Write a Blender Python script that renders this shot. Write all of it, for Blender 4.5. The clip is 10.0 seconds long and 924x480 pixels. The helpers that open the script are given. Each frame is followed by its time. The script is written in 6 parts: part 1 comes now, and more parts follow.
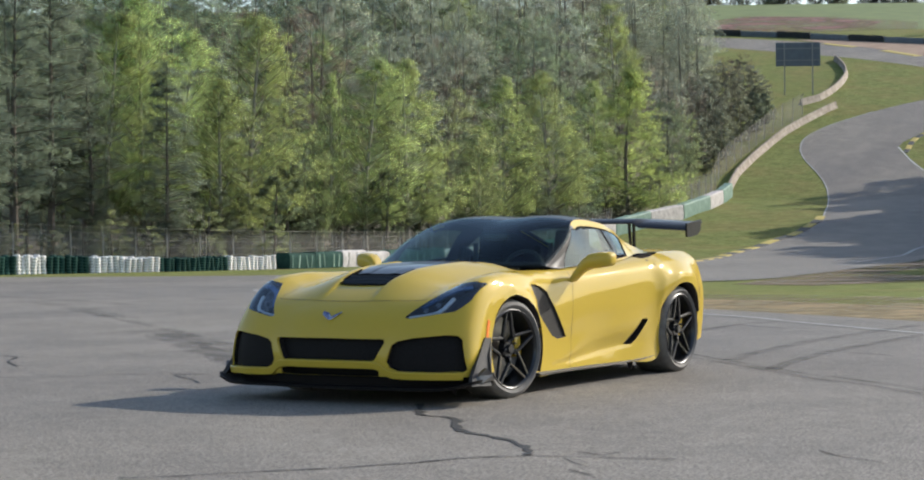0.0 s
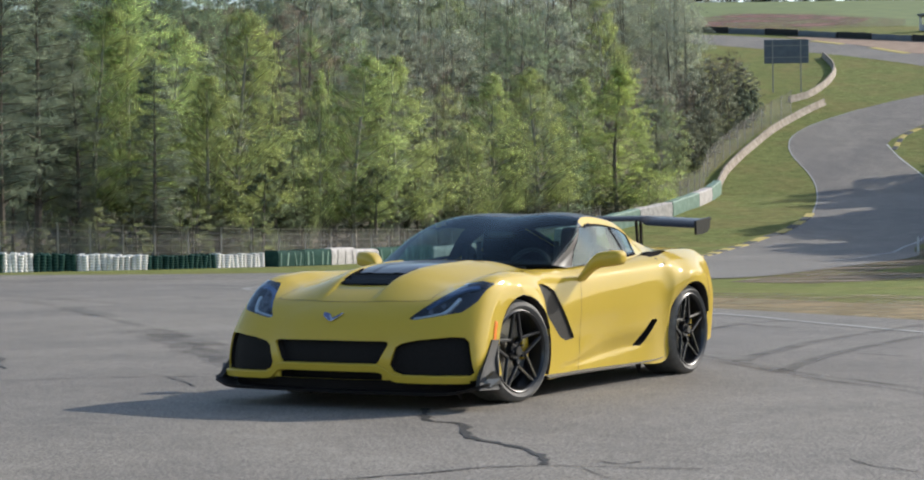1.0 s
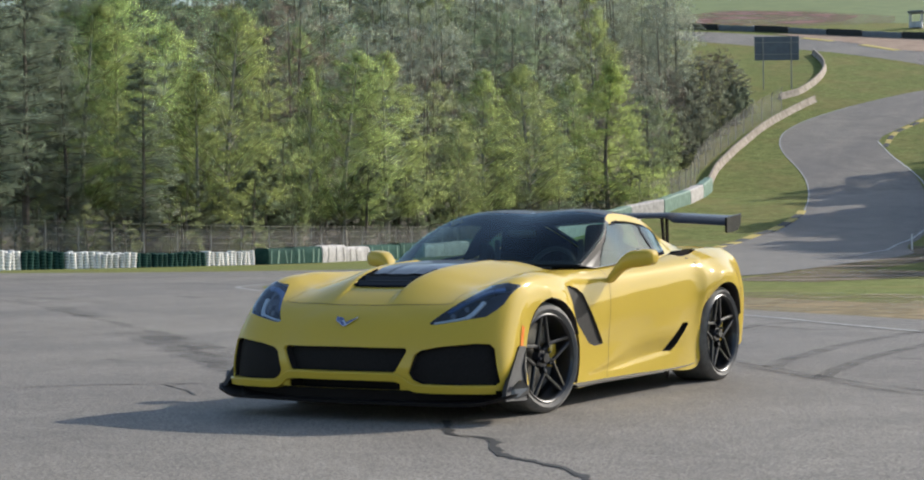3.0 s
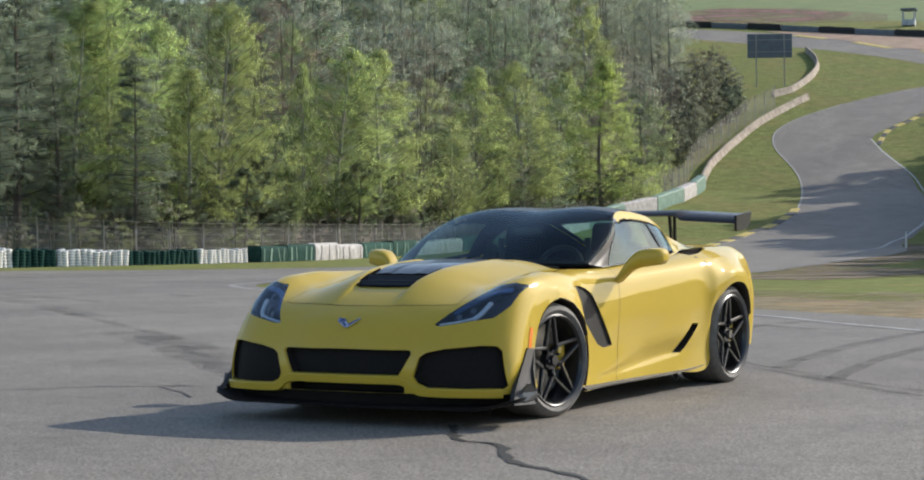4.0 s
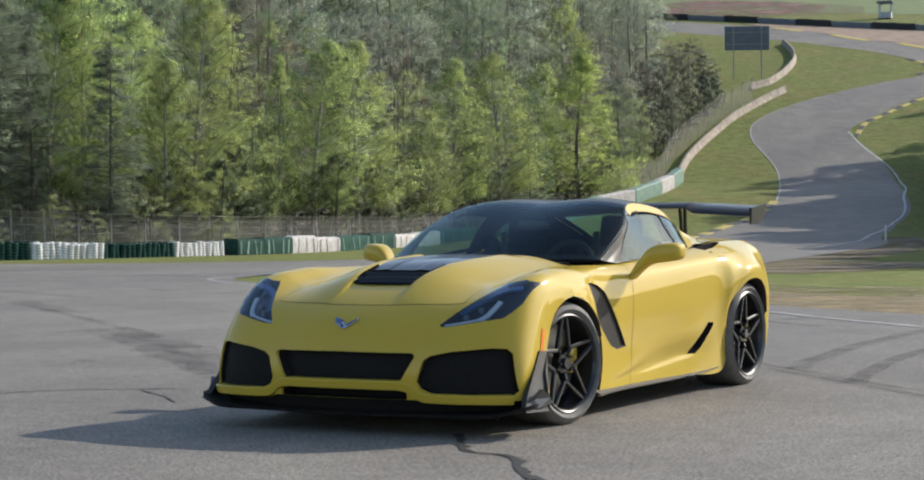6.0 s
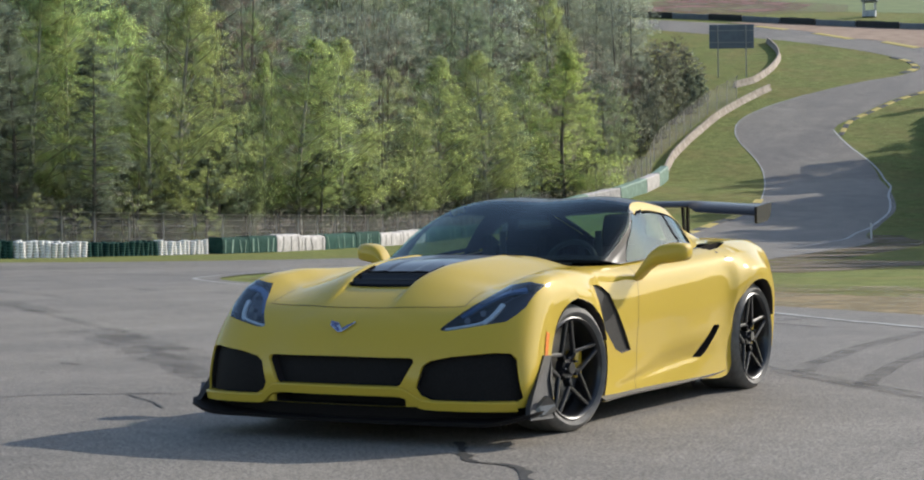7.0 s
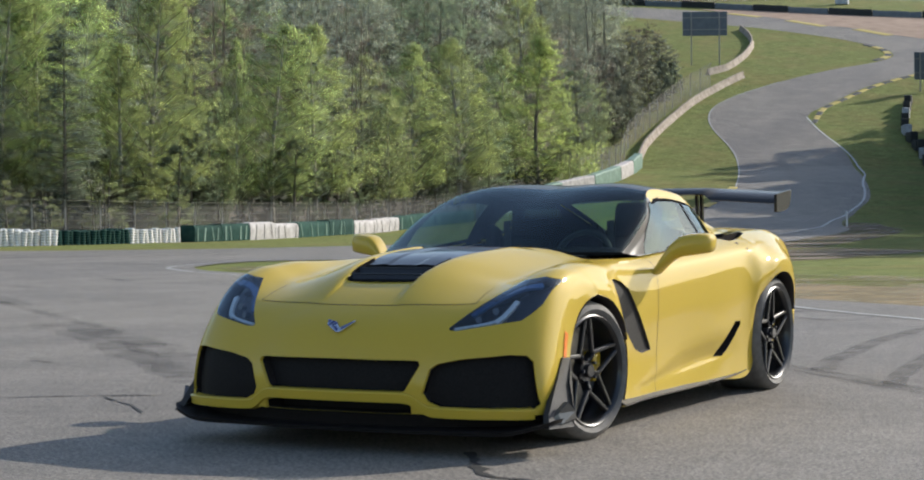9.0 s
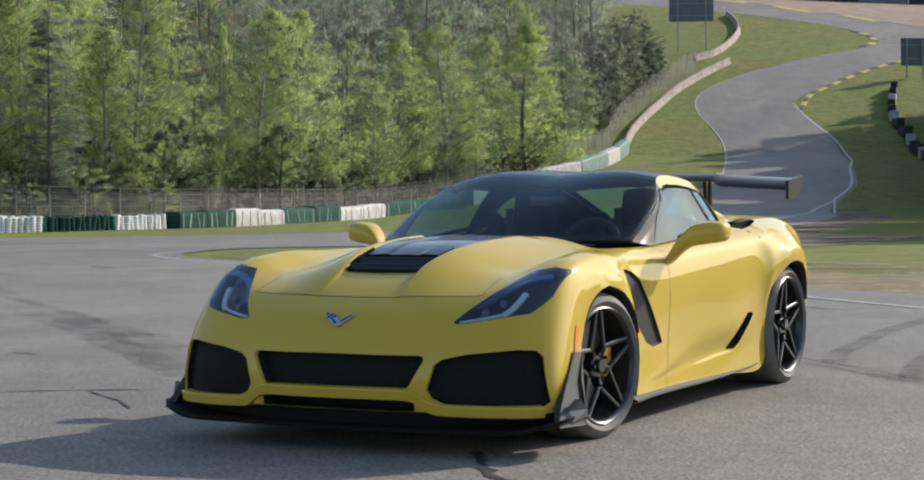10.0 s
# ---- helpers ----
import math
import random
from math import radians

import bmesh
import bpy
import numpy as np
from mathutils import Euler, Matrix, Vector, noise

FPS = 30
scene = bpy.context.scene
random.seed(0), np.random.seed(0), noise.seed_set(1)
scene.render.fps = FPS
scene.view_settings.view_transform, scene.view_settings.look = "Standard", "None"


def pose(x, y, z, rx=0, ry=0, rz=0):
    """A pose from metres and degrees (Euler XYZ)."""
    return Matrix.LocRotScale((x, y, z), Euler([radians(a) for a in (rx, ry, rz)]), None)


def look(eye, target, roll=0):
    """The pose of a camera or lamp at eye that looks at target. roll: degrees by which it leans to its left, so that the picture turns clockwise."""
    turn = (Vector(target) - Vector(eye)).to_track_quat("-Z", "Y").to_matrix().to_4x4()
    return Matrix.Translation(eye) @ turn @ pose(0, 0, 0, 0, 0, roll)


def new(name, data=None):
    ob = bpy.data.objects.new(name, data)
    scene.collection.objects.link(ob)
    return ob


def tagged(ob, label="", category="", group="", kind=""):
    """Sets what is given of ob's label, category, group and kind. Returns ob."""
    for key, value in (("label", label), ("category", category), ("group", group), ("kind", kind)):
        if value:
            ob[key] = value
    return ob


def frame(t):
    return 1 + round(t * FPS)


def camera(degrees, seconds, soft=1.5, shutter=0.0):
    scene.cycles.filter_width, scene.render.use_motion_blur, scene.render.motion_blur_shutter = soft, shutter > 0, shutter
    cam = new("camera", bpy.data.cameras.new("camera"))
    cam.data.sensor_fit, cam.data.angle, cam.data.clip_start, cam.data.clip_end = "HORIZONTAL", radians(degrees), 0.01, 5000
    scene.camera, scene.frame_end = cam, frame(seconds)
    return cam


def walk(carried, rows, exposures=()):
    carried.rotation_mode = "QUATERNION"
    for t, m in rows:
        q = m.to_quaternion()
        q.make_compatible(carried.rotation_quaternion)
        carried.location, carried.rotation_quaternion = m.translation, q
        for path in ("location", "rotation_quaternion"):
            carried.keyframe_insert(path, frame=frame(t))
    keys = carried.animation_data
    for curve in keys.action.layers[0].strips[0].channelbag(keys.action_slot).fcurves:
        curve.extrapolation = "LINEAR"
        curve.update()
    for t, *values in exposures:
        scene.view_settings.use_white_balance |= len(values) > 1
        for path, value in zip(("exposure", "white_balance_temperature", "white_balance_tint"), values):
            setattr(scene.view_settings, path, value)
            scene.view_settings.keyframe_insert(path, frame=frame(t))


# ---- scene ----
cam = camera(27.57, 10.0, soft=2.0)
walk(cam, [
    (0, pose(7.270, -12.459, 1.118, 89.815, 0.610, 31.267)),
    (0.5, pose(7.101, -12.300, 1.119, 89.776, 0.634, 31.056)),
    (1, pose(6.920, -12.118, 1.122, 89.732, 0.638, 30.875)),
    (1.5, pose(6.749, -11.952, 1.123, 89.705, 0.646, 30.733)),
    (2, pose(6.577, -11.772, 1.125, 89.679, 0.641, 30.649)),
    (2.5, pose(6.420, -11.609, 1.126, 89.667, 0.642, 30.587)),
    (4, pose(6.034, -11.206, 1.131, 89.573, 0.629, 30.263)),
    (4.5, pose(5.904, -11.063, 1.134, 89.500, 0.620, 30.104)),
    (5, pose(5.775, -10.922, 1.134, 89.436, 0.629, 29.925)),
    (5.5, pose(5.636, -10.768, 1.134, 89.380, 0.622, 29.736)),
    (7, pose(5.227, -10.315, 1.141, 89.282, 0.615, 29.020)),
    (7.5, pose(5.092, -10.163, 1.143, 89.235, 0.629, 28.792)),
    (8, pose(4.949, -10.000, 1.145, 89.157, 0.654, 28.583)),
    (8.5, pose(4.806, -9.838, 1.148, 89.044, 0.647, 28.367)),
    (9, pose(4.661, -9.667, 1.148, 88.896, 0.631, 28.147)),
    (9.5, pose(4.517, -9.495, 1.150, 88.703, 0.610, 27.926)),
    (10, pose(4.376, -9.323, 1.151, 88.473, 0.631, 27.703)),
])

# ---- light ----
SUN_DIR = Vector((0.80, 1.70, 1.0)).normalized()
sun = new("sun", bpy.data.lights.new("sun", "SUN"))
sun.data.energy, sun.data.angle, sun.data.color = 3.2, radians(0.6), (1.0, 0.945, 0.845)
sun.matrix_world = look(SUN_DIR * 60, (0, 0, 0))
world = bpy.data.worlds.new("sky")
scene.world = world
world.use_nodes = True
wt = world.node_tree
sky = wt.nodes.new("ShaderNodeTexSky")
sky.sky_type, sky.sun_disc = "NISHITA", False
sky.sun_elevation, sky.sun_rotation = math.asin(SUN_DIR.z), math.atan2(SUN_DIR.x, SUN_DIR.y)
sky.air_density, sky.dust_density, sky.ozone_density = 1.0, 1.1, 0.8
wt.links.new(sky.outputs[0], wt.nodes["Background"].inputs[0])
wt.nodes["Background"].inputs[1].default_value = 0.124
scene.view_settings.exposure = 0.70


# ---- materials ----
def node_mat(name, rough=0.6, metal=0.0, spec=0.5):
    m = bpy.data.materials.new(name)
    m.use_nodes = True
    b = m.node_tree.nodes["Principled BSDF"]
    b.inputs["Roughness"].default_value = rough
    b.inputs["Metallic"].default_value = metal
    b.inputs["Specular IOR Level"].default_value = spec
    return m, m.node_tree, b


def noise_node(nt, scale, detail=4.0, coords="Object", rough=0.6, stretch=None):
    tc = nt.nodes.new("ShaderNodeTexCoord")
    n = nt.nodes.new("ShaderNodeTexNoise")
    n.inputs["Scale"].default_value, n.inputs["Detail"].default_value = scale, detail
    n.inputs["Roughness"].default_value = rough
    src = tc.outputs[coords]
    if stretch:
        mp = nt.nodes.new("ShaderNodeMapping")
        mp.inputs["Scale"].default_value = stretch
        nt.links.new(src, mp.inputs[0])
        src = mp.outputs[0]
    nt.links.new(src, n.inputs["Vector"])
    return n.outputs[0]


def ramp(nt, fac, stops):
    r = nt.nodes.new("ShaderNodeValToRGB")
    while len(r.color_ramp.elements) < len(stops):
        r.color_ramp.elements.new(0.5)
    for e, (p, c) in zip(r.color_ramp.elements, stops):
        e.position, e.color = p, (*c, 1)
    nt.links.new(fac, r.inputs[0])
    return r.outputs[0]


def mix(nt, a, b, fac, mode="MIX"):
    n = nt.nodes.new("ShaderNodeMix")
    n.data_type, n.blend_type = "RGBA", mode
    for sock, val in ((n.inputs[6], a), (n.inputs[7], b), (n.inputs[0], fac)):
        if isinstance(val, tuple):
            sock.default_value = (*val, 1)
        elif isinstance(val, (int, float)):
            sock.default_value = val
        else:
            nt.links.new(val, sock)
    return n.outputs[2]


def bump(nt, b, height, strength=0.3, dist=0.01):
    n = nt.nodes.new("ShaderNodeBump")
    n.inputs["Strength"].default_value, n.inputs["Distance"].default_value = strength, dist
    nt.links.new(height, n.inputs["Height"])
    nt.links.new(n.outputs[0], b.inputs["Normal"])


def speckled(name, c1, c2, scale, rough=0.7, metal=0.0, bump_s=0.2, bump_d=0.004, detail=5.0, spec=0.4, vary=0.0):
    m, nt, b = node_mat(name, rough, metal, spec)
    col = ramp(nt, noise_node(nt, scale, detail), [(0.3, c1), (0.7, c2)])
    if vary:
        oi = nt.nodes.new("ShaderNodeObjectInfo")
        hsv = nt.nodes.new("ShaderNodeHueSaturation")
        mr = nt.nodes.new("ShaderNodeMapRange")
        mr.inputs[3].default_value, mr.inputs[4].default_value = 1 - vary, 1 + vary
        nt.links.new(oi.outputs["Random"], mr.inputs[0])
        nt.links.new(mr.outputs[0], hsv.inputs["Value"])
        nt.links.new(col, hsv.inputs["Color"])
        col = hsv.outputs[0]
    nt.links.new(col, b.inputs["Base Color"])
    if bump_s:
        bump(nt, b, noise_node(nt, scale * 3, 3), bump_s, bump_d)
    return m


def plain(name, col, rough=0.5, metal=0.0, spec=0.5, coat=0.0):
    m, nt, b = node_mat(name, rough, metal, spec)
    n = noise_node(nt, 40, 3)
    nt.links.new(ramp(nt, n, [(0.35, tuple(c * 0.88 for c in col)), (0.65, tuple(min(1, c * 1.1) for c in col))]), b.inputs["Base Color"])
    b.inputs["Coat Weight"].default_value = coat
    b.inputs["Coat Roughness"].default_value = 0.04
    return m


def make_paint():
    m, nt, b = node_mat("yellow_paint", 0.6, 0.0, 0.05)
    fl = noise_node(nt, 900, 2)
    nt.links.new(ramp(nt, fl, [(0.3, (0.475, 0.332, 0.036)), (0.7, (0.536, 0.376, 0.043))]), b.inputs["Base Color"])
    b.inputs["Coat Weight"].default_value, b.inputs["Coat Roughness"].default_value = 0.66, 0.045
    b.inputs["Coat IOR"].default_value = 1.5
    return m


def make_carbon():
    m, nt, b = node_mat("carbon_fibre", 0.5, 0.0, 0.1)
    tc = nt.nodes.new("ShaderNodeTexCoord")
    ch = nt.nodes.new("ShaderNodeTexChecker")
    ch.inputs["Scale"].default_value = 220
    ch.inputs["Color1"].default_value, ch.inputs["Color2"].default_value = (0.012, 0.012, 0.014, 1), (0.03, 0.03, 0.033, 1)
    nt.links.new(tc.outputs["Object"], ch.inputs[0])
    nt.links.new(ch.outputs[0], b.inputs["Base Color"])
    b.inputs["Coat Weight"].default_value, b.inputs["Coat Roughness"].default_value = 0.28, 0.06
    return m


def make_glass(name, tint, clear, facing_gloss=0.04, sheen=(1, 1, 1), grazing=1.0):
    """Tinted pane: gloss that grows towards grazing over a see-through tint."""
    m = bpy.data.materials.new(name)
    m.use_nodes = True
    nt = m.node_tree
    nt.nodes.remove(nt.nodes["Principled BSDF"])
    out = nt.nodes["Material Output"]
    tr, gl, mx, fr = (nt.nodes.new("ShaderNode" + k) for k in ("BsdfTransparent", "BsdfGlossy", "MixShader", "LayerWeight"))
    tr.inputs[0].default_value = (*(c * clear for c in tint), 1)
    gl.inputs["Roughness"].default_value = 0.015
    gl.inputs[0].default_value = (*sheen, 1)
    fr.inputs[0].default_value = 0.5
    pw, mr = nt.nodes.new("ShaderNodeMath"), nt.nodes.new("ShaderNodeMapRange")
    pw.operation = "POWER"
    pw.inputs[1].default_value = 5.0
    mr.inputs[3].default_value, mr.inputs[4].default_value = facing_gloss, grazing
    nt.links.new(fr.outputs["Facing"], pw.inputs[0])
    nt.links.new(pw.outputs[0], mr.inputs[0])
    nt.links.new(mr.outputs[0], mx.inputs[0])
    nt.links.new(tr.outputs[0], mx.inputs[1])
    nt.links.new(gl.outputs[0], mx.inputs[2])
    nt.links.new(mx.outputs[0], out.inputs[0])
    return m


def make_asphalt(name, lo, hi):
    m, nt, b = node_mat(name, 0.7, 0, 0.22)
    fine = ramp(nt, noise_node(nt, 48, 7, rough=0.82), [(0.41, lo), (0.59, hi)])
    blot = ramp(nt, noise_node(nt, 0.6, 5), [(0.3, (0.80, 0.80, 0.80)), (0.7, (1.12, 1.12, 1.1))])
    wide = ramp(nt, noise_node(nt, 0.11, 4, stretch=(1.0, 0.35, 1.0)), [(0.35, (0.82, 0.82, 0.84)), (0.65, (1.1, 1.09, 1.06))])
    mott = ramp(nt, noise_node(nt, 7, 4), [(0.35, (0.88, 0.88, 0.88)), (0.65, (1.1, 1.1, 1.1))])
    fine = mix(nt, fine, mott, 1.0, "MULTIPLY")
    nt.links.new(mix(nt, mix(nt, fine, blot, 1.0, "MULTIPLY"), wide, 1.0, "MULTIPLY"), b.inputs["Base Color"])
    bump(nt, b, noise_node(nt, 160, 4), 0.5, 0.006)
    return m


def make_grass():
    m, nt, b = node_mat("grass", 0.95, 0, 0.1)
    fine = ramp(nt, noise_node(nt, 4.0, 9), [(0.3, (0.11, 0.13, 0.035)), (0.7, (0.245, 0.272, 0.09))])
    dry = ramp(nt, noise_node(nt, 0.16, 7), [(0.45, (0, 0, 0)), (0.62, (0.45, 0.45, 0.45))])
    mot = ramp(nt, noise_node(nt, 0.9, 6), [(0.35, (0.78, 0.80, 0.76)), (0.65, (1.15, 1.14, 1.1))])
    nt.links.new(mix(nt, mix(nt, fine, (0.24, 0.185, 0.075), dry), mot, 1.0, "MULTIPLY"), b.inputs["Base Color"])
    bump(nt, b, noise_node(nt, 9, 7), 0.8, 0.10)
    return m


def make_leaf(name, c1, c2, vary=0.16, sparse=0.68):
    """A spray of small leaves with gaps: light is thrown back, passes through and slips between; each tree and each bough a little different."""
    m = bpy.data.materials.new(name)
    m.use_nodes = True
    nt = m.node_tree
    nt.nodes.remove(nt.nodes["Principled BSDF"])
    out = nt.nodes["Material Output"]
    df, tl, mx = (nt.nodes.new("ShaderNode" + k) for k in ("BsdfDiffuse", "BsdfTranslucent", "MixShader"))
    geo, oi, hsv = nt.nodes.new("ShaderNodeNewGeometry"), nt.nodes.new("ShaderNodeObjectInfo"), nt.nodes.new("ShaderNodeHueSaturation")
    col = ramp(nt, geo.outputs["Random Per Island"], [(0.0, c1), (1.0, c2)])
    tone = ramp(nt, noise_node(nt, 0.55, 3), [(0.35, (0.86, 0.86, 0.92)), (0.65, (1.12, 1.1, 1.0))])
    col = mix(nt, col, tone, 1.0, "MULTIPLY")
    for sock, lo, hi in (("Value", 1 - vary, 1 + vary), ("Hue", 0.488, 0.512)):
        mr = nt.nodes.new("ShaderNodeMapRange")
        mr.inputs[3].default_value, mr.inputs[4].default_value = lo, hi
        nt.links.new(oi.outputs["Random"], mr.inputs[0])
        nt.links.new(mr.outputs[0], hsv.inputs[sock])
    nt.links.new(col, hsv.inputs["Color"])
    nt.links.new(hsv.outputs[0], df.inputs[0])
    nt.links.new(hsv.outputs[0], tl.inputs[0])
    mx.inputs[0].default_value = 0.62
    nt.links.new(df.outputs[0], mx.inputs[1])
    nt.links.new(tl.outputs[0], mx.inputs[2])
    gap, thin = nt.nodes.new("ShaderNodeBsdfTransparent"), nt.nodes.new("ShaderNodeMixShader")
    thin.inputs[0].default_value = sparse
    nt.links.new(mx.outputs[0], thin.inputs[1])
    nt.links.new(gap.outputs[0], thin.inputs[2])
    nt.links.new(thin.outputs[0], out.inputs[0])
    return m


PAINT, CARBON = make_paint(), make_carbon()
BLACK_GLOSS = plain("gloss_black", (0.030, 0.026, 0.026), 0.3, 0, 0.0, 0.7)
BLACK_MATT = plain("matt_black", (0.045, 0.039, 0.038), 0.7, 0, 0.08)
TRIM = plain("black_trim", (0.02, 0.02, 0.021), 0.6, 0, 0.2)
RUBBER = speckled("tyre_rubber", (0.115, 0.108, 0.10), (0.185, 0.174, 0.162), 25, 0.8)
RIM = plain("black_rim", (0.016, 0.016, 0.018), 0.35, 0.0, 0.4, 0.45)
HOOD_BLACK = plain("hood_black", (0.016, 0.016, 0.019), 0.35, 0, 0.2, 0.5)
SKIRT = plain("skirt_carbon", (0.016, 0.015, 0.015), 0.5, 0, 0.2, 0.25)
VENT_MESH = plain("vent_mesh", (0.032, 0.030, 0.029), 0.6, 0, 0.15)
CARBON_GLOSS = plain("glossy_grey_carbon", (0.06, 0.057, 0.054), 0.35, 0, 0.5, 0.8)
CARBON_GREY = plain("grey_carbon", (0.045, 0.042, 0.04), 0.5, 0, 0.15, 0.15)
CHROME = plain("chrome", (0.75, 0.75, 0.78), 0.12, 1.0)
STEEL = plain("brake_steel", (0.30, 0.29, 0.28), 0.35, 1.0)
CALIPER = plain("caliper_yellow", (0.55, 0.36, 0.01), 0.4, 0, 0.5, 0.5)
WINDSHIELD = make_glass("windshield_glass", (0.60, 0.80, 0.78), 0.9, 0.028, (0.75, 0.9, 1.0), 0.36)
SIDE_GLASS = make_glass("side_glass", (0.72, 0.86, 0.86), 0.55, 0.10, (0.52, 0.62, 0.66))
LENS = make_glass("lamp_glass", (0.86, 0.92, 0.97), 0.95, 0.075, (0.78, 0.90, 1.0))
AMBER = plain("amber_lens", (0.85, 0.20, 0.015), 0.25, 0, 0.5, 0.8)
RED_LENS = plain("red_lens", (0.45, 0.01, 0.01), 0.25, 0, 0.5, 0.8)
LED = plain("light_guide", (0.50, 0.53, 0.55), 0.35)
# bluish brow chrome; part of its blue stands in for reflected sky
SKY_BLUE_CHROME = plain("sky_blue_chrome", (0.035, 0.085, 0.20), 0.22, 0.4)
DARK_CHROME = plain("dark_chrome", (0.04, 0.045, 0.06), 0.25, 0.3)
PILLAR_GLOSS = plain("pillar_gloss_black", (0.012, 0.012, 0.015), 0.4, 0, 0.1, 0.22)
PILLAR = plain("pillar_black", (0.014, 0.014, 0.016), 0.6, 0, 0.0)
SPLITTER = plain("splitter_black", (0.014, 0.012, 0.0115), 0.6, 0, 0.08, 0.03)
BADGE_BLUE = plain("badge_blue", (0.03, 0.04, 0.16), 0.3)
ASPHALT = make_asphalt("asphalt", (0.079, 0.072, 0.0645), (0.340, 0.310, 0.276))
CRACK = speckled("crack_filler", (0.012, 0.012, 0.012), (0.04, 0.038, 0.036), 20, 0.7)
GRASS = make_grass()
# line paint brightened for the edge that lies in tree shade
BRIGHTENED_LINE = speckled("brightened_edge_line", (0.34, 0.34, 0.32), (0.58, 0.58, 0.56), 6, 0.8)
WHITE_LINE = speckled("worn_white_line", (0.23, 0.23, 0.22), (0.45, 0.45, 0.43), 6, 0.8)
YELLOW_KERB = speckled("yellow_kerb_paint", (0.38, 0.29, 0.06), (0.56, 0.45, 0.14), 3, 0.8)
DARK_KERB = speckled("dark_kerb_paint", (0.03, 0.035, 0.035), (0.09, 0.09, 0.085), 3, 0.8)
CONCRETE = speckled("concrete", (0.22, 0.18, 0.145), (0.46, 0.39, 0.325), 1.2, 0.9)
TYRE_WHITE = speckled("white_tyre_paint", (0.62, 0.60, 0.57), (0.86, 0.84, 0.81), 2.5, 0.75, vary=0.08)
DIRTY_WHITE = speckled("dirty_white_cover", (0.33, 0.305, 0.30), (0.60, 0.575, 0.56), 2.2, 0.8, bump_s=0.6, bump_d=0.05)
TYRE_GREEN = speckled("green_tyre_paint", (0.016, 0.048, 0.040), (0.042, 0.10, 0.082), 2.5, 0.85, spec=0.08, vary=0.2)
TYRE_BLACK = speckled("black_tyre", (0.012, 0.014, 0.014), (0.035, 0.037, 0.036), 2.5, 0.75, vary=0.15)
GALV = speckled("galvanised", (0.26, 0.24, 0.22), (0.38, 0.36, 0.33), 8, 0.6, 0.1)
BARK = speckled("bark", (0.06, 0.05, 0.04), (0.16, 0.13, 0.105), 5, 0.95, bump_s=0.6, bump_d=0.03)
BARK_PALE = speckled("pale_bark", (0.16, 0.145, 0.12), (0.32, 0.30, 0.26), 5, 0.95, bump_s=0.5, bump_d=0.02)
LEAF_LIGHT = make_leaf("spring_leaf", (0.42, 0.53, 0.20), (0.46, 0.57, 0.225))
LEAF_MID = make_leaf("mid_leaf", (0.225, 0.295, 0.18), (0.26, 0.33, 0.205))
LEAF_YELLOW = make_leaf("yellow_green_leaf", (0.37, 0.435, 0.205), (0.42, 0.485, 0.23))
LEAF_LIME = make_leaf("lime_leaf", (0.45, 0.54, 0.18), (0.49, 0.58, 0.20))
# grey-green back-row leaf, its blue raised as a stand-in for distance haze
LEAF_HAZY_OLIVE = make_leaf("hazy_olive_leaf", (0.35, 0.405, 0.315), (0.395, 0.45, 0.355))
LEAF_PINE = make_leaf("pine_needle", (0.20, 0.25, 0.185), (0.235, 0.285, 0.215))
LEAF_BROWN = make_leaf("bud_brown", (0.18, 0.145, 0.125), (0.23, 0.185, 0.155))
BLOSSOM = make_leaf("white_blossom", (0.36, 0.38, 0.30), (0.46, 0.48, 0.40))
# grey for far boards and covers, lightened to carry the haze
HAZED_GREY = speckled("hazed_grey", (0.10, 0.115, 0.135), (0.145, 0.165, 0.185), 1.5, 0.6)
HILL_GRASS = speckled("green_hill_grass", (0.10, 0.145, 0.045), (0.155, 0.205, 0.065), 0.25, 0.95)
DRY_GRASS = speckled("dry_grass", (0.155, 0.105, 0.045), (0.33, 0.24, 0.115), 2.2, 0.95)
GRAVEL = speckled("gravel", (0.25, 0.165, 0.115), (0.37, 0.26, 0.185), 0.5, 0.95)
SEAT = plain("seat_black", (0.009, 0.009, 0.010), 0.8, 0, 0.0)
TYRE_PALEGREEN = speckled("pale_green_cover", (0.10, 0.19, 0.15), (0.20, 0.31, 0.25), 1.5, 0.7)
# darker grey that paints the shade in the white covers' folds
CREASE_GREY = speckled("crease_grey", (0.22, 0.20, 0.19), (0.42, 0.40, 0.38), 3, 0.8)
TYRE_GREYWHITE = speckled("grey_white_cover", (0.25, 0.27, 0.30), (0.5, 0.52, 0.55), 1.5, 0.7)
LEAF_GREY = make_leaf("grey_green_leaf", (0.23, 0.255, 0.19), (0.29, 0.315, 0.24))
LITTER = speckled("leaf_litter", (0.10, 0.082, 0.054), (0.21, 0.172, 0.112), 1.5, 0.95)
# undergrowth leaf darkened, so its colour carries the shade low in the wood
LEAF_SHADED = make_leaf("shaded_undergrowth_leaf", (0.135, 0.17, 0.10), (0.18, 0.22, 0.135), sparse=0.5)
LEAF_DARK = make_leaf("dark_leaf", (0.06, 0.085, 0.04), (0.11, 0.145, 0.065), sparse=0.15)


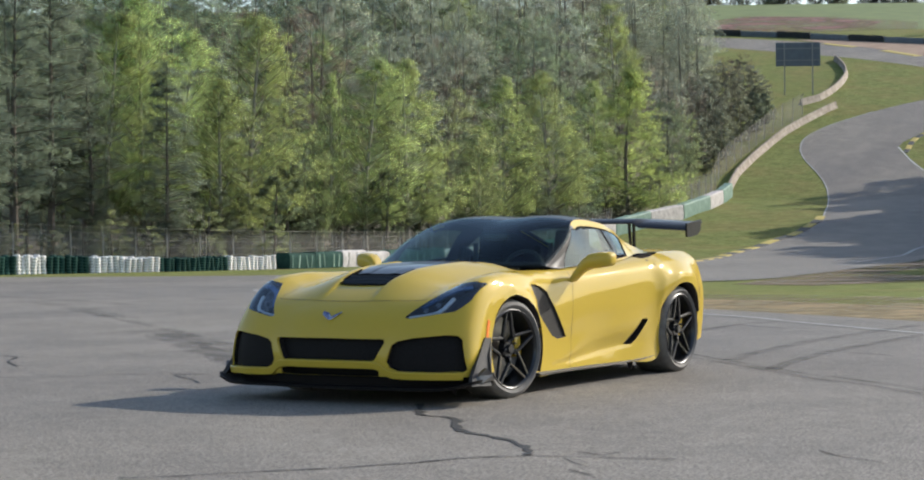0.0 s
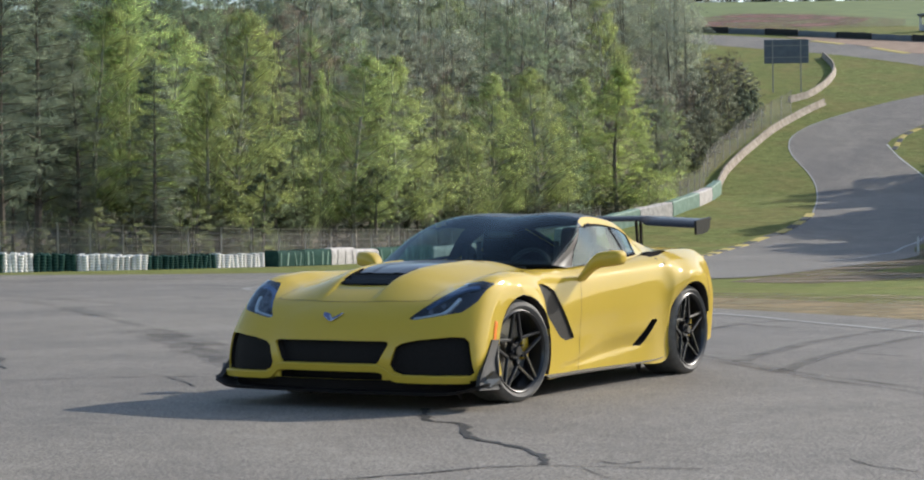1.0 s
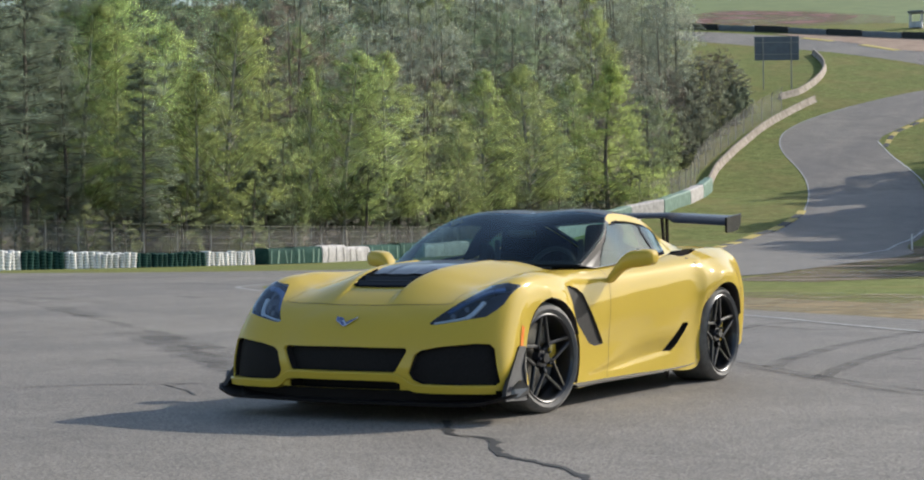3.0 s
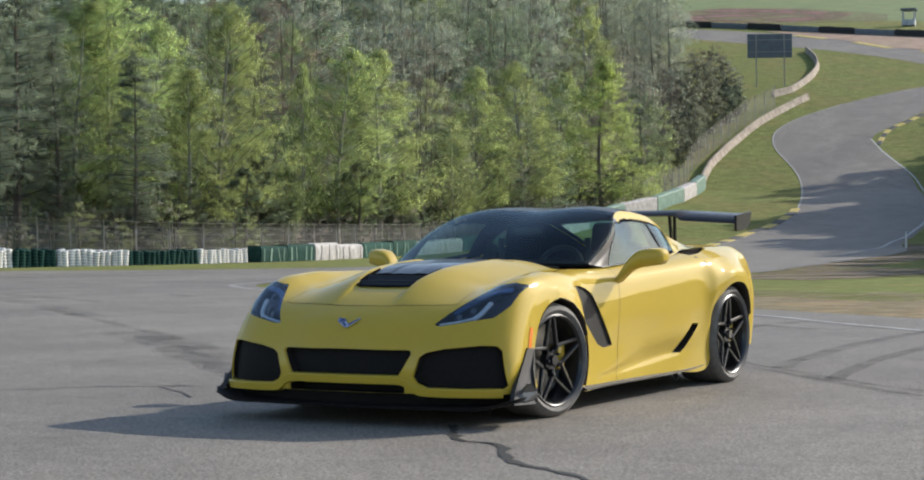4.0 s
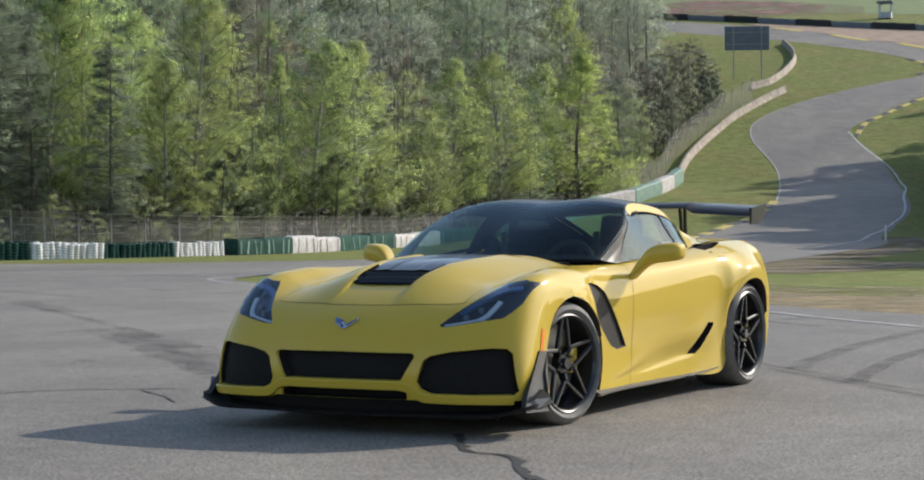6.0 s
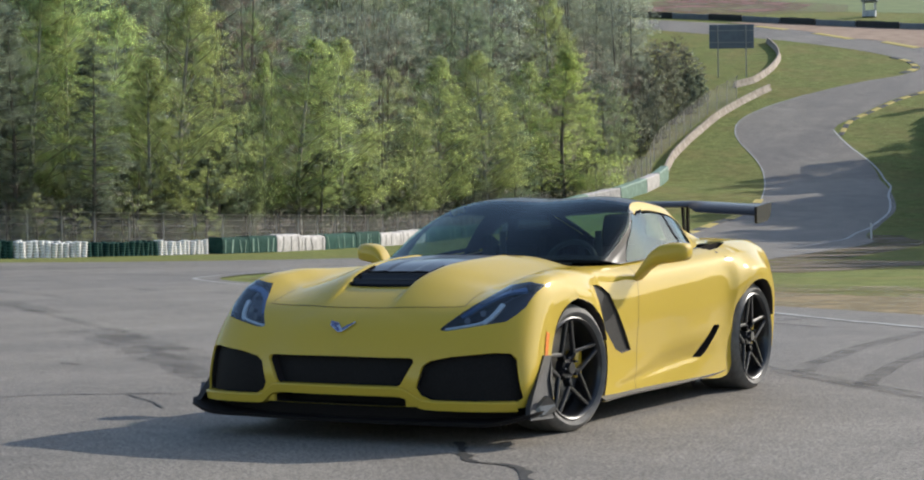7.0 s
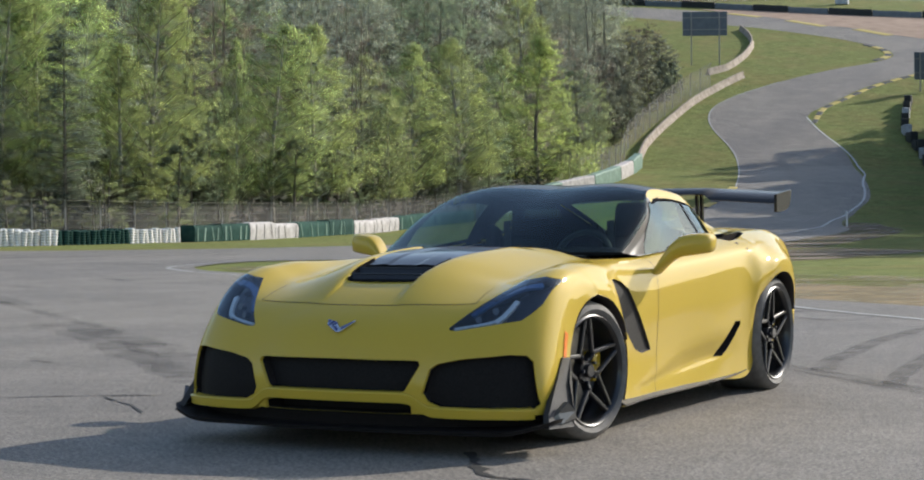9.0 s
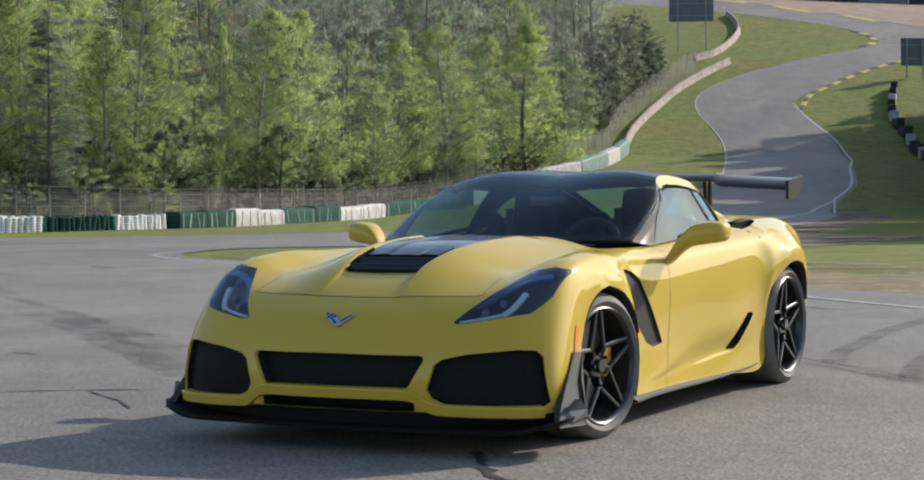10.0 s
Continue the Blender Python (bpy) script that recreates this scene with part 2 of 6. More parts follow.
def make_veil(name, col, cover, scale, lo, hi):
    """A thin cover of colour with gaps: fine wire, or rubber rubbed into asphalt."""
    m = bpy.data.materials.new(name)
    m.use_nodes = True
    nt = m.node_tree
    b = nt.nodes["Principled BSDF"]
    b.inputs["Base Color"].default_value, b.inputs["Roughness"].default_value = (*col, 1), 0.8
    tr, mx = nt.nodes.new("ShaderNodeBsdfTransparent"), nt.nodes.new("ShaderNodeMixShader")
    mr = nt.nodes.new("ShaderNodeMapRange")
    mr.inputs[1].default_value, mr.inputs[2].default_value, mr.inputs[4].default_value = lo, hi, cover
    nt.links.new(noise_node(nt, scale, 5), mr.inputs[0])
    nt.links.new(mr.outputs[0], mx.inputs[0])
    nt.links.new(tr.outputs[0], mx.inputs[1])
    nt.links.new(b.outputs[0], mx.inputs[2])
    nt.links.new(mx.outputs[0], nt.nodes["Material Output"].inputs[0])
    return m


STEEL_DULL = speckled("weathered_steel", (0.18, 0.17, 0.155), (0.30, 0.28, 0.26), 8, 0.7, 0.1)
WIRE = make_veil("wire_mesh", (0.22, 0.21, 0.20), 0.36, 30, 0.1, 0.7)
DRY_TUFTS = make_veil("thin_dry_grass", (0.21, 0.165, 0.075), 0.75, 0.9, 0.38, 0.62)
SOIL = make_veil("bare_soil", (0.155, 0.105, 0.06), 0.9, 0.35, 0.30, 0.58)
CLAY = make_veil("red_clay", (0.19, 0.075, 0.065), 0.9, 0.11, 0.40, 0.62)
RUBBER_MARK = make_veil("rubber_mark", (0.03, 0.03, 0.032), 0.21, 1.3, 0.32, 0.66)
SKID_MARK = make_veil("skid_mark", (0.03, 0.03, 0.032), 0.42, 2.5, 0.30, 0.66)
DARK_MESH = speckled("grille_mesh", (0.010, 0.0092, 0.0092), (0.017, 0.0155, 0.0155), 90, 0.6, spec=0.08)


# ---- building helpers ----
def mesh_ob(name, verts, faces, material, parent=None, label="", smooth=False, sharp=None):
    me = bpy.data.meshes.new(name)
    me.from_pydata([tuple(v) for v in verts], [], [tuple(f) for f in faces])
    me.materials.append(material)
    if smooth:
        me.polygons.foreach_set("use_smooth", [True] * len(me.polygons))
        if sharp:
            me.set_sharp_from_angle(angle=radians(sharp))
    ob = new(name, me)
    if parent:
        ob.parent = parent
    return tagged(ob, label)


def part(name, bm, material, parent, label="", smooth=True, sharp=35):
    me = bpy.data.meshes.new(name)
    bmesh.ops.recalc_face_normals(bm, faces=bm.faces[:])
    bm.to_mesh(me)
    bm.free()
    me.materials.append(material)
    if smooth:
        me.polygons.foreach_set("use_smooth", [True] * len(me.polygons))
        me.set_sharp_from_angle(angle=radians(sharp))
    ob = new(name, me)
    if parent:
        ob.parent = parent
    return tagged(ob, label)


def thing(name, label, category, group="", at=None):
    ob = new(name)
    ob.empty_display_size = 0.1
    if at is not None:
        ob.matrix_world = at
    return tagged(ob, label, category, group)


def box(bm, size, m=Matrix(), bev=0.0, seg=1):
    r = bmesh.ops.create_cube(bm, size=1.0, matrix=m @ Matrix.Diagonal((*size, 1)))
    if bev:
        es = list({e for v in r["verts"] for e in v.link_edges})
        bmesh.ops.bevel(bm, geom=es, offset=bev, segments=seg, affect="EDGES", profile=0.6)


def cyl(bm, r1, r2, depth, m=Matrix(), seg=20, caps=True):
    bmesh.ops.create_cone(bm, cap_ends=caps, segments=seg, radius1=r1, radius2=r2, depth=depth, matrix=m)


def beam(bm, a, b, w, h, up=(0, 0, 1), bev=0.0):
    """A bar from a to b, w wide and h high."""
    a, b = Vector(a), Vector(b)
    d = b - a
    y = d.normalized()
    x = y.cross(Vector(up)).normalized()
    z = x.cross(y)
    m = Matrix((x, y, z)).transposed().to_4x4()
    m.translation = (a + b) / 2
    box(bm, (w, d.length, h), m, bev)


def lathe(bm, profile, seg, axis="x"):
    """Turn a profile of (radius, offset) about the x axis."""
    rings = []
    for r, o in profile:
        rings.append([bm.verts.new((o, r * math.cos(2 * math.pi * k / seg), r * math.sin(2 * math.pi * k / seg))) for k in range(seg)])
    for a, b in zip(rings, rings[1:]):
        for k in range(seg):
            bm.faces.new((a[k], a[(k + 1) % seg], b[(k + 1) % seg], b[k]))


def spline(points, step):
    """Points along a smooth curve through the given ones."""
    p = [np.array(q, float) for q in points]
    p = [2 * p[0] - p[1]] + p + [2 * p[-1] - p[-2]]
    out = []
    for i in range(1, len(p) - 2):
        n = max(1, int(np.linalg.norm(p[i + 1] - p[i]) / step))
        for k in range(n):
            t = k / n
            out.append(0.5 * (2 * p[i] + (p[i + 1] - p[i - 1]) * t + (2 * p[i - 1] - 5 * p[i] + 4 * p[i + 1] - p[i + 2]) * t * t + (3 * p[i] - p[i - 1] - 3 * p[i + 1] + p[i + 2]) * t ** 3))
    out.append(p[-2])
    return out


# ---- ground: u runs across the view, v away from the camera's start, both turned 30 degrees against the car ----
OX, OY = 7.0, -12.0
CA, SA = math.cos(radians(30)), math.sin(radians(30))
STATIONS = [-400, -60] + [3.0 * k for k in range(-6, 112)] + [350, 370, 400, 430, 460, 520, 700, 1000, 1500, 2500]
HILL = [(-400, 0), (0, 0), (30, 0), (60, -0.35), (100, -0.6), (124, -0.6), (140, -0.1), (165, 2.7), (182, 4.1), (207, 9.9),
        (230, 16.1), (270, 25.7), (300, 31.7), (400, 49), (430, 51.5), (460, 52), (2500, 40)]


def hill(v):
    hv = [q[0] for q in HILL]
    hz = [q[1] for q in HILL]
    sv = np.array(STATIONS, float)
    sz = np.interp(sv, hv, hz)
    return float(np.interp(v, sv, sz))


def place(u, v, up=0.0):
    return Vector((OX + u * CA - v * SA, OY + u * SA + v * CA, hill(v) + up - .02))


def turn(m_z, u, v, up=0.0, dz=0.0):
    """A pose at (u, v) on the ground, turned m_z degrees from the u axis."""
    p = place(u, v, up)
    return pose(p.x, p.y, p.z + dz, 0, 0, 30 + m_z)


def drape(name, outline, material, up, label="", smooth_step=None):
    """A flat patch with that outline in (u, v), laid over the ground."""
    bm = bmesh.new()
    vs = [bm.verts.new((q[0], q[1], 0)) for q in outline]
    bm.faces.new(vs)
    lo, hi = min(q[1] for q in outline), max(q[1] for q in outline)
    for s in STATIONS:
        if lo < s < hi:
            bmesh.ops.bisect_plane(bm, geom=bm.verts[:] + bm.edges[:] + bm.faces[:], plane_co=(0, s, 0), plane_no=(0, 1, 0))
    bmesh.ops.triangulate(bm, faces=bm.faces[:])
    for v in bm.verts:
        v.co = place(v.co.x, v.co.y, up)
    ob = part(name, bm, material, None, label, smooth=False)
    if ob.data.polygons and sum(p.normal.z * p.area for p in ob.data.polygons) < 0:
        ob.data.flip_normals()
    return ob


def ribbon(name, line, width, material, up, step=1.0, wobble=0.0, parent=None, label="", seed=1):
    """A strip along a line in (u, v), laid over the ground."""
    rnd = random.Random(seed)
    pts = spline(line, step)
    vs, fs = [], []
    for i, p in enumerate(pts):
        a, b = pts[max(0, i - 1)], pts[min(len(pts) - 1, i + 1)]
        d = (b - a) / (np.linalg.norm(b - a) + 1e-9)
        n = np.array((-d[1], d[0]))
        w = width * (1 + wobble * rnd.uniform(-1, 1)) / 2
        j = n * wobble * width * rnd.uniform(-0.6, 0.6)
        vs += [place(*(p + j + n * w), up), place(*(p + j - n * w), up)]
        if i:
            fs.append((2 * i - 2, 2 * i, 2 * i + 1, 2 * i - 1))
    ob = mesh_ob(name, vs, fs, material, parent, label)
    if sum(p.normal.z for p in ob.data.polygons) < 0:
        ob.data.flip_normals()
    return ob


us = [-1500, -700, -400, -250, -150, -100, -70, -50, -35, -20, -10, 0, 10, 20, 35, 50, 70, 100, 150, 250, 400, 700, 1500]
gv = [place(u, v, 0) for v in STATIONS for u in us]
gf = [(i * len(us) + j, i * len(us) + j + 1, (i + 1) * len(us) + j + 1, (i + 1) * len(us) + j) for i in range(len(STATIONS) - 1) for j in range(len(us) - 1)]
tagged(mesh_ob("ground", gv, gf, GRASS), "mown grass with dry patches rising to a hill", "ground", kind="structure")

INFIELD = [(14, 0), (8, 14), (5.1, 22.3), (4.2, 24.1), (2.9, 26.7), (-0.5, 32.5), (-3.7, 38.1), (-5.1, 42.2), (-5.4, 44.5), (-5.2, 48), (-4.6, 50.6), (-3, 51.6), (1, 51.2), (5.3, 51.1),
           (7.7, 55), (9.8, 62.1), (14.5, 77), (20.2, 95), (25.6, 113.5), (29.0, 130), (32.8, 142), (36.6, 152.5), (39.6, 166), (42.2, 180), (43.4, 190), (43.3, 200), (43.6, 208), (46, 212.5), (49.2, 217), (55.3, 225), (64.9, 233.7), (80, 246)]
VERGE = [(45.7, 274.4), (52.8, 267), (58, 261), (61.4, 255), (63.3, 250), (62.6, 244), (58.4, 239), (53.7, 235.6), (44.5, 226.9), (38.2, 219.7), (34.5, 213.7), (32.9, 208.4), (32.3, 202), (32.4, 192.5), (31.9, 185.4), (30.3, 175.9),
         (28.1, 164.7), (26.4, 157.6), (22.9, 147.8), (19.7, 141.5), (15.4, 127.6), (11.2, 108.3), (7, 93), (0, 80), (-5, 75.5), (-9.2, 73.5), (-13, 73.5), (-17, 75), (-20.6, 76.2), (-30, 68), (-50, 40), (-80, 0)]
OUTER = [(88, 262), (84, 276), (72, 283), (60, 287), (48, 293), (33, 304), (10, 322), (-10, 330), (-10, 324), (8, 312), (25, 295), (36, 284)]


def round_line(line, lo, hi, step=2.0):
    return line[:lo] + [tuple(q) for q in spline(line[lo:hi], step)] + line[hi:]


tagged(drape("asphalt_track", [(-80, -60), (26, -60)] + round_line(INFIELD, 0, 32) + OUTER + round_line(VERGE, 0, 29), ASPHALT, 0.02), "worn grey asphalt of a race circuit", "road", kind="structure")

# ---- the sports car: nose towards -y, wheelbase 2.70 m ----
def tensor(rings, n_i, n_j):
    """Smooth grid through a table of control points; returns points [i][j] and the grid's normals."""
    a = np.array(rings, float)

    def along(t, n):
        p = np.concatenate([2 * t[:1] - t[1:2], t, 2 * t[-1:] - t[-2:-1]])
        out = []
        for i in range(1, len(p) - 2):
            for k in range(n):
                s = k / n
                out.append(0.5 * (2 * p[i] + (p[i + 1] - p[i - 1]) * s + (2 * p[i - 1] - 5 * p[i] + 4 * p[i + 1] - p[i + 2]) * s * s + (3 * p[i] - p[i - 1] - 3 * p[i + 1] + p[i + 2]) * s ** 3))
        out.append(p[-2])
        return np.array(out)
    g = along(a, n_i)
    return along(g.transpose(1, 0, 2), n_j).transpose(1, 0, 2)


def grid_normals(g):
    di, dj = np.gradient(g, axis=0), np.gradient(g, axis=1)
    n = np.cross(dj, di)
    return n / (np.linalg.norm(n, axis=2, keepdims=True) + 1e-12)


def sheet(name, g, nrm, keep, material, parent, label="", both=False, flip=False):
    """The faces of a grid for which keep(i, j) holds, as one part; both: with the mirror image."""
    bm = bmesh.new()
    for side in ((1, -1) if both else (1,)):
        made = {}

        def vert(i, j):
            if (i, j) not in made:
                p = g[i][j]
                made[(i, j)] = bm.verts.new((p[0] * side, p[1], p[2]))
            return made[(i, j)]
        for i in range(g.shape[0] - 1):
            for j in range(g.shape[1] - 1):
                if keep(i, j):
                    q = (vert(i, j), vert(i, j + 1), vert(i + 1, j + 1), vert(i + 1, j))
                    bm.faces.new(q if (side > 0) != flip else q[::-1])
    if both:
        bmesh.ops.remove_doubles(bm, verts=bm.verts[:], dist=0.0008)
    return bm


def cut_out(bm, outline, axis, within=None):
    """Cut a convex outline, seen along an axis (0: x, 1: y, 2: z), into the sheet. The faces inside are taken off and returned as a bmesh of their own."""
    inside = [f for f in bm.faces if within is None or within(f.calc_center_median())]
    cx = sum(q[0] for q in outline) / len(outline)
    cy = sum(q[1] for q in outline) / len(outline)
    dims = [k for k in range(3) if k != axis]
    for (ax, ay), (bx, by) in zip(outline, outline[1:] + outline[:1]):
        nx, ny = by - ay, ax - bx
        if (cx - ax) * nx + (cy - ay) * ny > 0:
            nx, ny = -nx, -ny
        co, no = [0, 0, 0], [0, 0, 0]
        co[dims[0]], co[dims[1]], no[dims[0]], no[dims[1]] = ax, ay, nx, ny
        co, no = Vector(co), Vector(no).normalized()
        geom = set(inside)
        for f in inside:
            geom.update(f.edges)
            geom.update(f.verts)
        r = bmesh.ops.bisect_plane(bm, geom=list(geom), plane_co=co, plane_no=no, dist=1e-5)
        cand = {f for f in r["geom"] if isinstance(f, bmesh.types.BMFace)} | {f for f in inside if f.is_valid}
        inside = [f for f in cand if f.is_valid and (f.calc_center_median() - co).dot(no) < 0]
    out = bmesh.new()
    made = {}
    for f in inside:
        for v in f.verts:
            if v not in made:
                made[v] = out.verts.new(v.co)
        out.faces.new([made[v] for v in f.verts])
    bmesh.ops.delete(bm, geom=inside, context="FACES")
    return out


def recess(patch, shift, shrink=1.0):
    """Side walls of a hole from the rim of a patch, inwards by shift; and its floor."""
    walls, floor = bmesh.new(), patch.copy()
    c = Vector()
    for v in floor.verts:
        c += v.co
    c /= max(1, len(floor.verts))
    for e in patch.edges:
        if len(e.link_faces) == 1:
            a, b = e.verts[0].co, e.verts[1].co
            qa, qb = (c + (a - c) * shrink) + Vector(shift), (c + (b - c) * shrink) + Vector(shift)
            walls.faces.new([walls.verts.new(q) for q in (a, b, qb, qa)])
    for v in floor.verts:
        v.co = c + (v.co - c) * shrink + Vector(shift)
    bmesh.ops.remove_doubles(walls, verts=walls.verts[:], dist=1e-5)
    return walls, floor


def joined(*pieces):
    whole = bmesh.new()
    for q in pieces:
        me = bpy.data.meshes.new("tmp")
        q.to_mesh(me)
        whole.from_mesh(me)
        bpy.data.meshes.remove(me)
        q.free()
    bmesh.ops.remove_doubles(whole, verts=whole.verts[:], dist=0.001)
    return whole


car = thing("sports_car", "yellow sports coupe with black roof and rear wing parked on asphalt", "car")

RINGS = []


def ring(*pts):
    RINGS.append(pts)


def arch(y0, r, ang, x):
    return (x, y0 - r * math.cos(radians(ang)), 0.338 + r * math.sin(radians(ang)))


FY, RY, FR, RR = -1.345, 1.345, 0.362, 0.378
ring((0, -2.245, .19), (.25, -2.24, .19), (.46, -2.20, .19), (.68, -2.17, .19), (.85, -2.115, .19), (.95, -2.035, .19), (.98, -1.93, .19), (.978, -1.82, .19), arch(FY, FR, -22, .965))
ring((0, -2.262, .32), (.25, -2.255, .32), (.46, -2.21, .32), (.68, -2.17, .32), (.857, -2.105, .32), (.955, -2.02, .32), (.982, -1.92, .32), (.976, -1.81, .32), arch(FY, FR, -2, .962))
ring((0, -2.242, .45), (.25, -2.23, .45), (.46, -2.185, .45), (.68, -2.15, .455), (.85, -2.08, .46), (.942, -1.985, .465), (.97, -1.88, .465), (.966, -1.78, .46), arch(FY, FR, 20, .958))
ring((0, -2.168, .575), (.25, -2.15, .575), (.46, -2.11, .575), (.675, -2.055, .592), (.83, -1.985, .61), (.922, -1.89, .622), (.952, -1.785, .615), (.951, -1.695, .605), arch(FY, FR, 42, .952))
ring((0, -2.03, .672), (.18, -2.022, .673), (.28, -2.005, .677), (.60, -1.94, .684), (.80, -1.845, .74), (.892, -1.755, .762), (.932, -1.665, .727), (.943, -1.61, .687), arch(FY, FR, 58, .948))
ring((0, -1.80, .768), (.175, -1.80, .772), (.245, -1.785, .797), (.585, -1.715, .752), (.79, -1.65, .818), (.882, -1.59, .818), (.922, -1.50, .777), (.94, -1.46, .735), arch(FY, FR, 74, .948))
ring((0, -1.60, .783), (.19, -1.61, .798), (.252, -1.60, .858), (.58, -1.53, .778), (.77, -1.48, .84), (.868, -1.45, .834), (.92, -1.41, .782), (.942, -1.39, .742), arch(FY, FR, 83, .951))
ring((0, -1.42, .80), (.20, -1.42, .83), (.264, -1.41, .890), (.585, -1.37, .802), (.76, -1.34, .852), (.862, -1.33, .842), (.92, -1.33, .782), (.945, -1.33, .742), arch(FY, FR, 92, .953))
ring((0, -1.12, .855), (.22, -1.12, .865), (.288, -1.12, .912), (.595, -1.12, .828), (.75, -1.12, .85), (.855, -1.13, .835), (.91, -1.14, .765), (.938, -1.15, .72), arch(FY, FR, 122, .955))
ring((0, -.88, .885), (.24, -.88, .892), (.312, -.885, .918), (.60, -.905, .852), (.74, -.92, .85), (.835, -.94, .815), (.88, -.96, .71), (.915, -.985, .60), arch(FY, FR, 155, .952))
ring((0, -.74, .895), (.30, -.74, .89), (.50, -.74, .87), (.63, -.75, .855), (.73, -.76, .85), (.815, -.79, .80), (.852, -.85, .60), (.868, -.92, .38), (.90, -.985, .14))
ring((0, -.42, .62), (.30, -.42, .62), (.55, -.42, .64), (.68, -.42, .80), (.725, -.42, .852), (.82, -.45, .785), (.855, -.50, .60), (.86, -.56, .34), (.88, -.60, .13))
ring((0, 0, .50), (.30, 0, .50), (.56, 0, .55), (.69, 0, .80), (.73, 0, .868), (.842, 0, .795), (.874, 0, .60), (.868, 0, .33), (.885, 0, .13))
ring((0, .45, .50), (.30, .45, .50), (.57, .45, .56), (.70, .45, .82), (.74, .45, .89), (.868, .45, .82), (.899, .45, .60), (.893, .44, .33), (.905, .42, .13))
ring((0, .85, .70), (.30, .85, .70), (.56, .85, .75), (.69, .85, .88), (.745, .85, .922), (.884, .85, .845), (.916, .85, .64), (.902, .87, .36), (.895, .98, .14))
ring((0, 1.05, .82), (.30, 1.05, .82), (.55, 1.05, .85), (.68, 1.05, .92), (.745, 1.05, .938), (.895, 1.05, .868), (.955, 1.03, .72), (.943, 1.0, .58), arch(RY, RR, 25, .915))
ring((0, 1.22, .88), (.30, 1.22, .88), (.54, 1.22, .90), (.66, 1.22, .935), (.735, 1.22, .948), (.865, 1.21, .888), (.962, 1.20, .795), (.982, 1.18, .735), arch(RY, RR, 62, .968))
ring((0, 1.40, .92), (.30, 1.40, .92), (.52, 1.40, .93), (.64, 1.40, .948), (.722, 1.40, .955), (.862, 1.38, .892), (.965, 1.36, .812), (.984, 1.35, .77), arch(RY, RR, 90, .985))
ring((0, 1.65, .945), (.30, 1.65, .945), (.50, 1.65, .95), (.62, 1.65, .957), (.705, 1.65, .958), (.845, 1.60, .888), (.945, 1.56, .79), (.968, 1.55, .735), arch(RY, RR, 120, .972))
ring((0, 1.86, .965), (.30, 1.86, .965), (.49, 1.86, .962), (.60, 1.85, .96), (.69, 1.84, .955), (.815, 1.79, .875), (.895, 1.76, .72), (.918, 1.745, .61), arch(RY, RR, 155, .928))
ring((0, 2.06, .975), (.30, 2.06, .972), (.47, 2.05, .965), (.58, 2.04, .96), (.665, 2.02, .945), (.785, 1.97, .86), (.838, 1.92, .66), (.842, 1.87, .45), (.852, 1.77, .24))
ring((0, 2.17, .965), (.30, 2.16, .962), (.46, 2.15, .955), (.56, 2.13, .945), (.64, 2.10, .925), (.745, 2.06, .83), (.81, 2.04, .64), (.82, 2.02, .44), (.82, 1.98, .25))
ring((0, 2.17, .90), (.25, 2.16, .90), (.38, 2.15, .89), (.46, 2.13, .88), (.53, 2.12, .86), (.60, 2.10, .77), (.63, 2.09, .60), (.63, 2.07, .44), (.63, 2.04, .30))
NI, NJ = 10, 16
BODY = tensor(RINGS, NI, NJ)


def sill_shape(p):
    """The door's undercut: in below its lower edge to a crease, and out again to the sill."""
    x, y, z = p
    if not -.75 < y < .80 or z > .55 or x < .8:
        return x
    edge, crease, foot = np.interp(y, (-.7, -.5, -.05, .45, .8), (.20, .235, .345, .385, .40)), np.interp(y, (-.7, -.45, .3, .8), (.185, .20, .262, .28)), .15
    deep = np.interp(y, (-.75, -.45, 0, .4, .62, .8), (0, .015, .029, .034, .017, 0))
    swell = np.interp(y, (-.75, -.3, .2, .6, .8), (0, .001, .003, .003, 0)) * math.exp(-((z - edge - .03) / .06) ** 2)
    k = np.interp(z, (foot, crease - .028, crease - .004, crease + .006, edge - .02, edge + .03), (.78, .82, .95, .95, .12, 0))
    return x - deep * k + swell


for i in range(BODY.shape[0]):
    for j in range(BODY.shape[1]):
        BODY[i][j][0] = sill_shape(BODY[i][j])
BN = grid_normals(BODY)


def rj(i, j):
    return i / NI, j / NJ


def is_bumper(i, j):
    r, c = rj(i, j)
    return r < 4.0


def is_hood(i, j):
    r, c = rj(i, j)
    return 4.0 <= r < 9.7 and c < 3.0


def is_fender(i, j):
    r, c = rj(i, j)
    return 4.0 <= r < 11.3 and c >= (3.0 if r < 9.7 else 3.75)


def is_tub(i, j):
    r, c = rj(i, j)
    return 9.7 <= r < 18.0 and c < (3.75 if r < 16.8 else 2.4)


def is_door(i, j):
    r, c = rj(i, j)
    return 11.3 <= r < 13.7 and c >= 3.75


def is_quarter(i, j):
    r, c = rj(i, j)
    return r >= 13.7 and not is_tub(i, j)


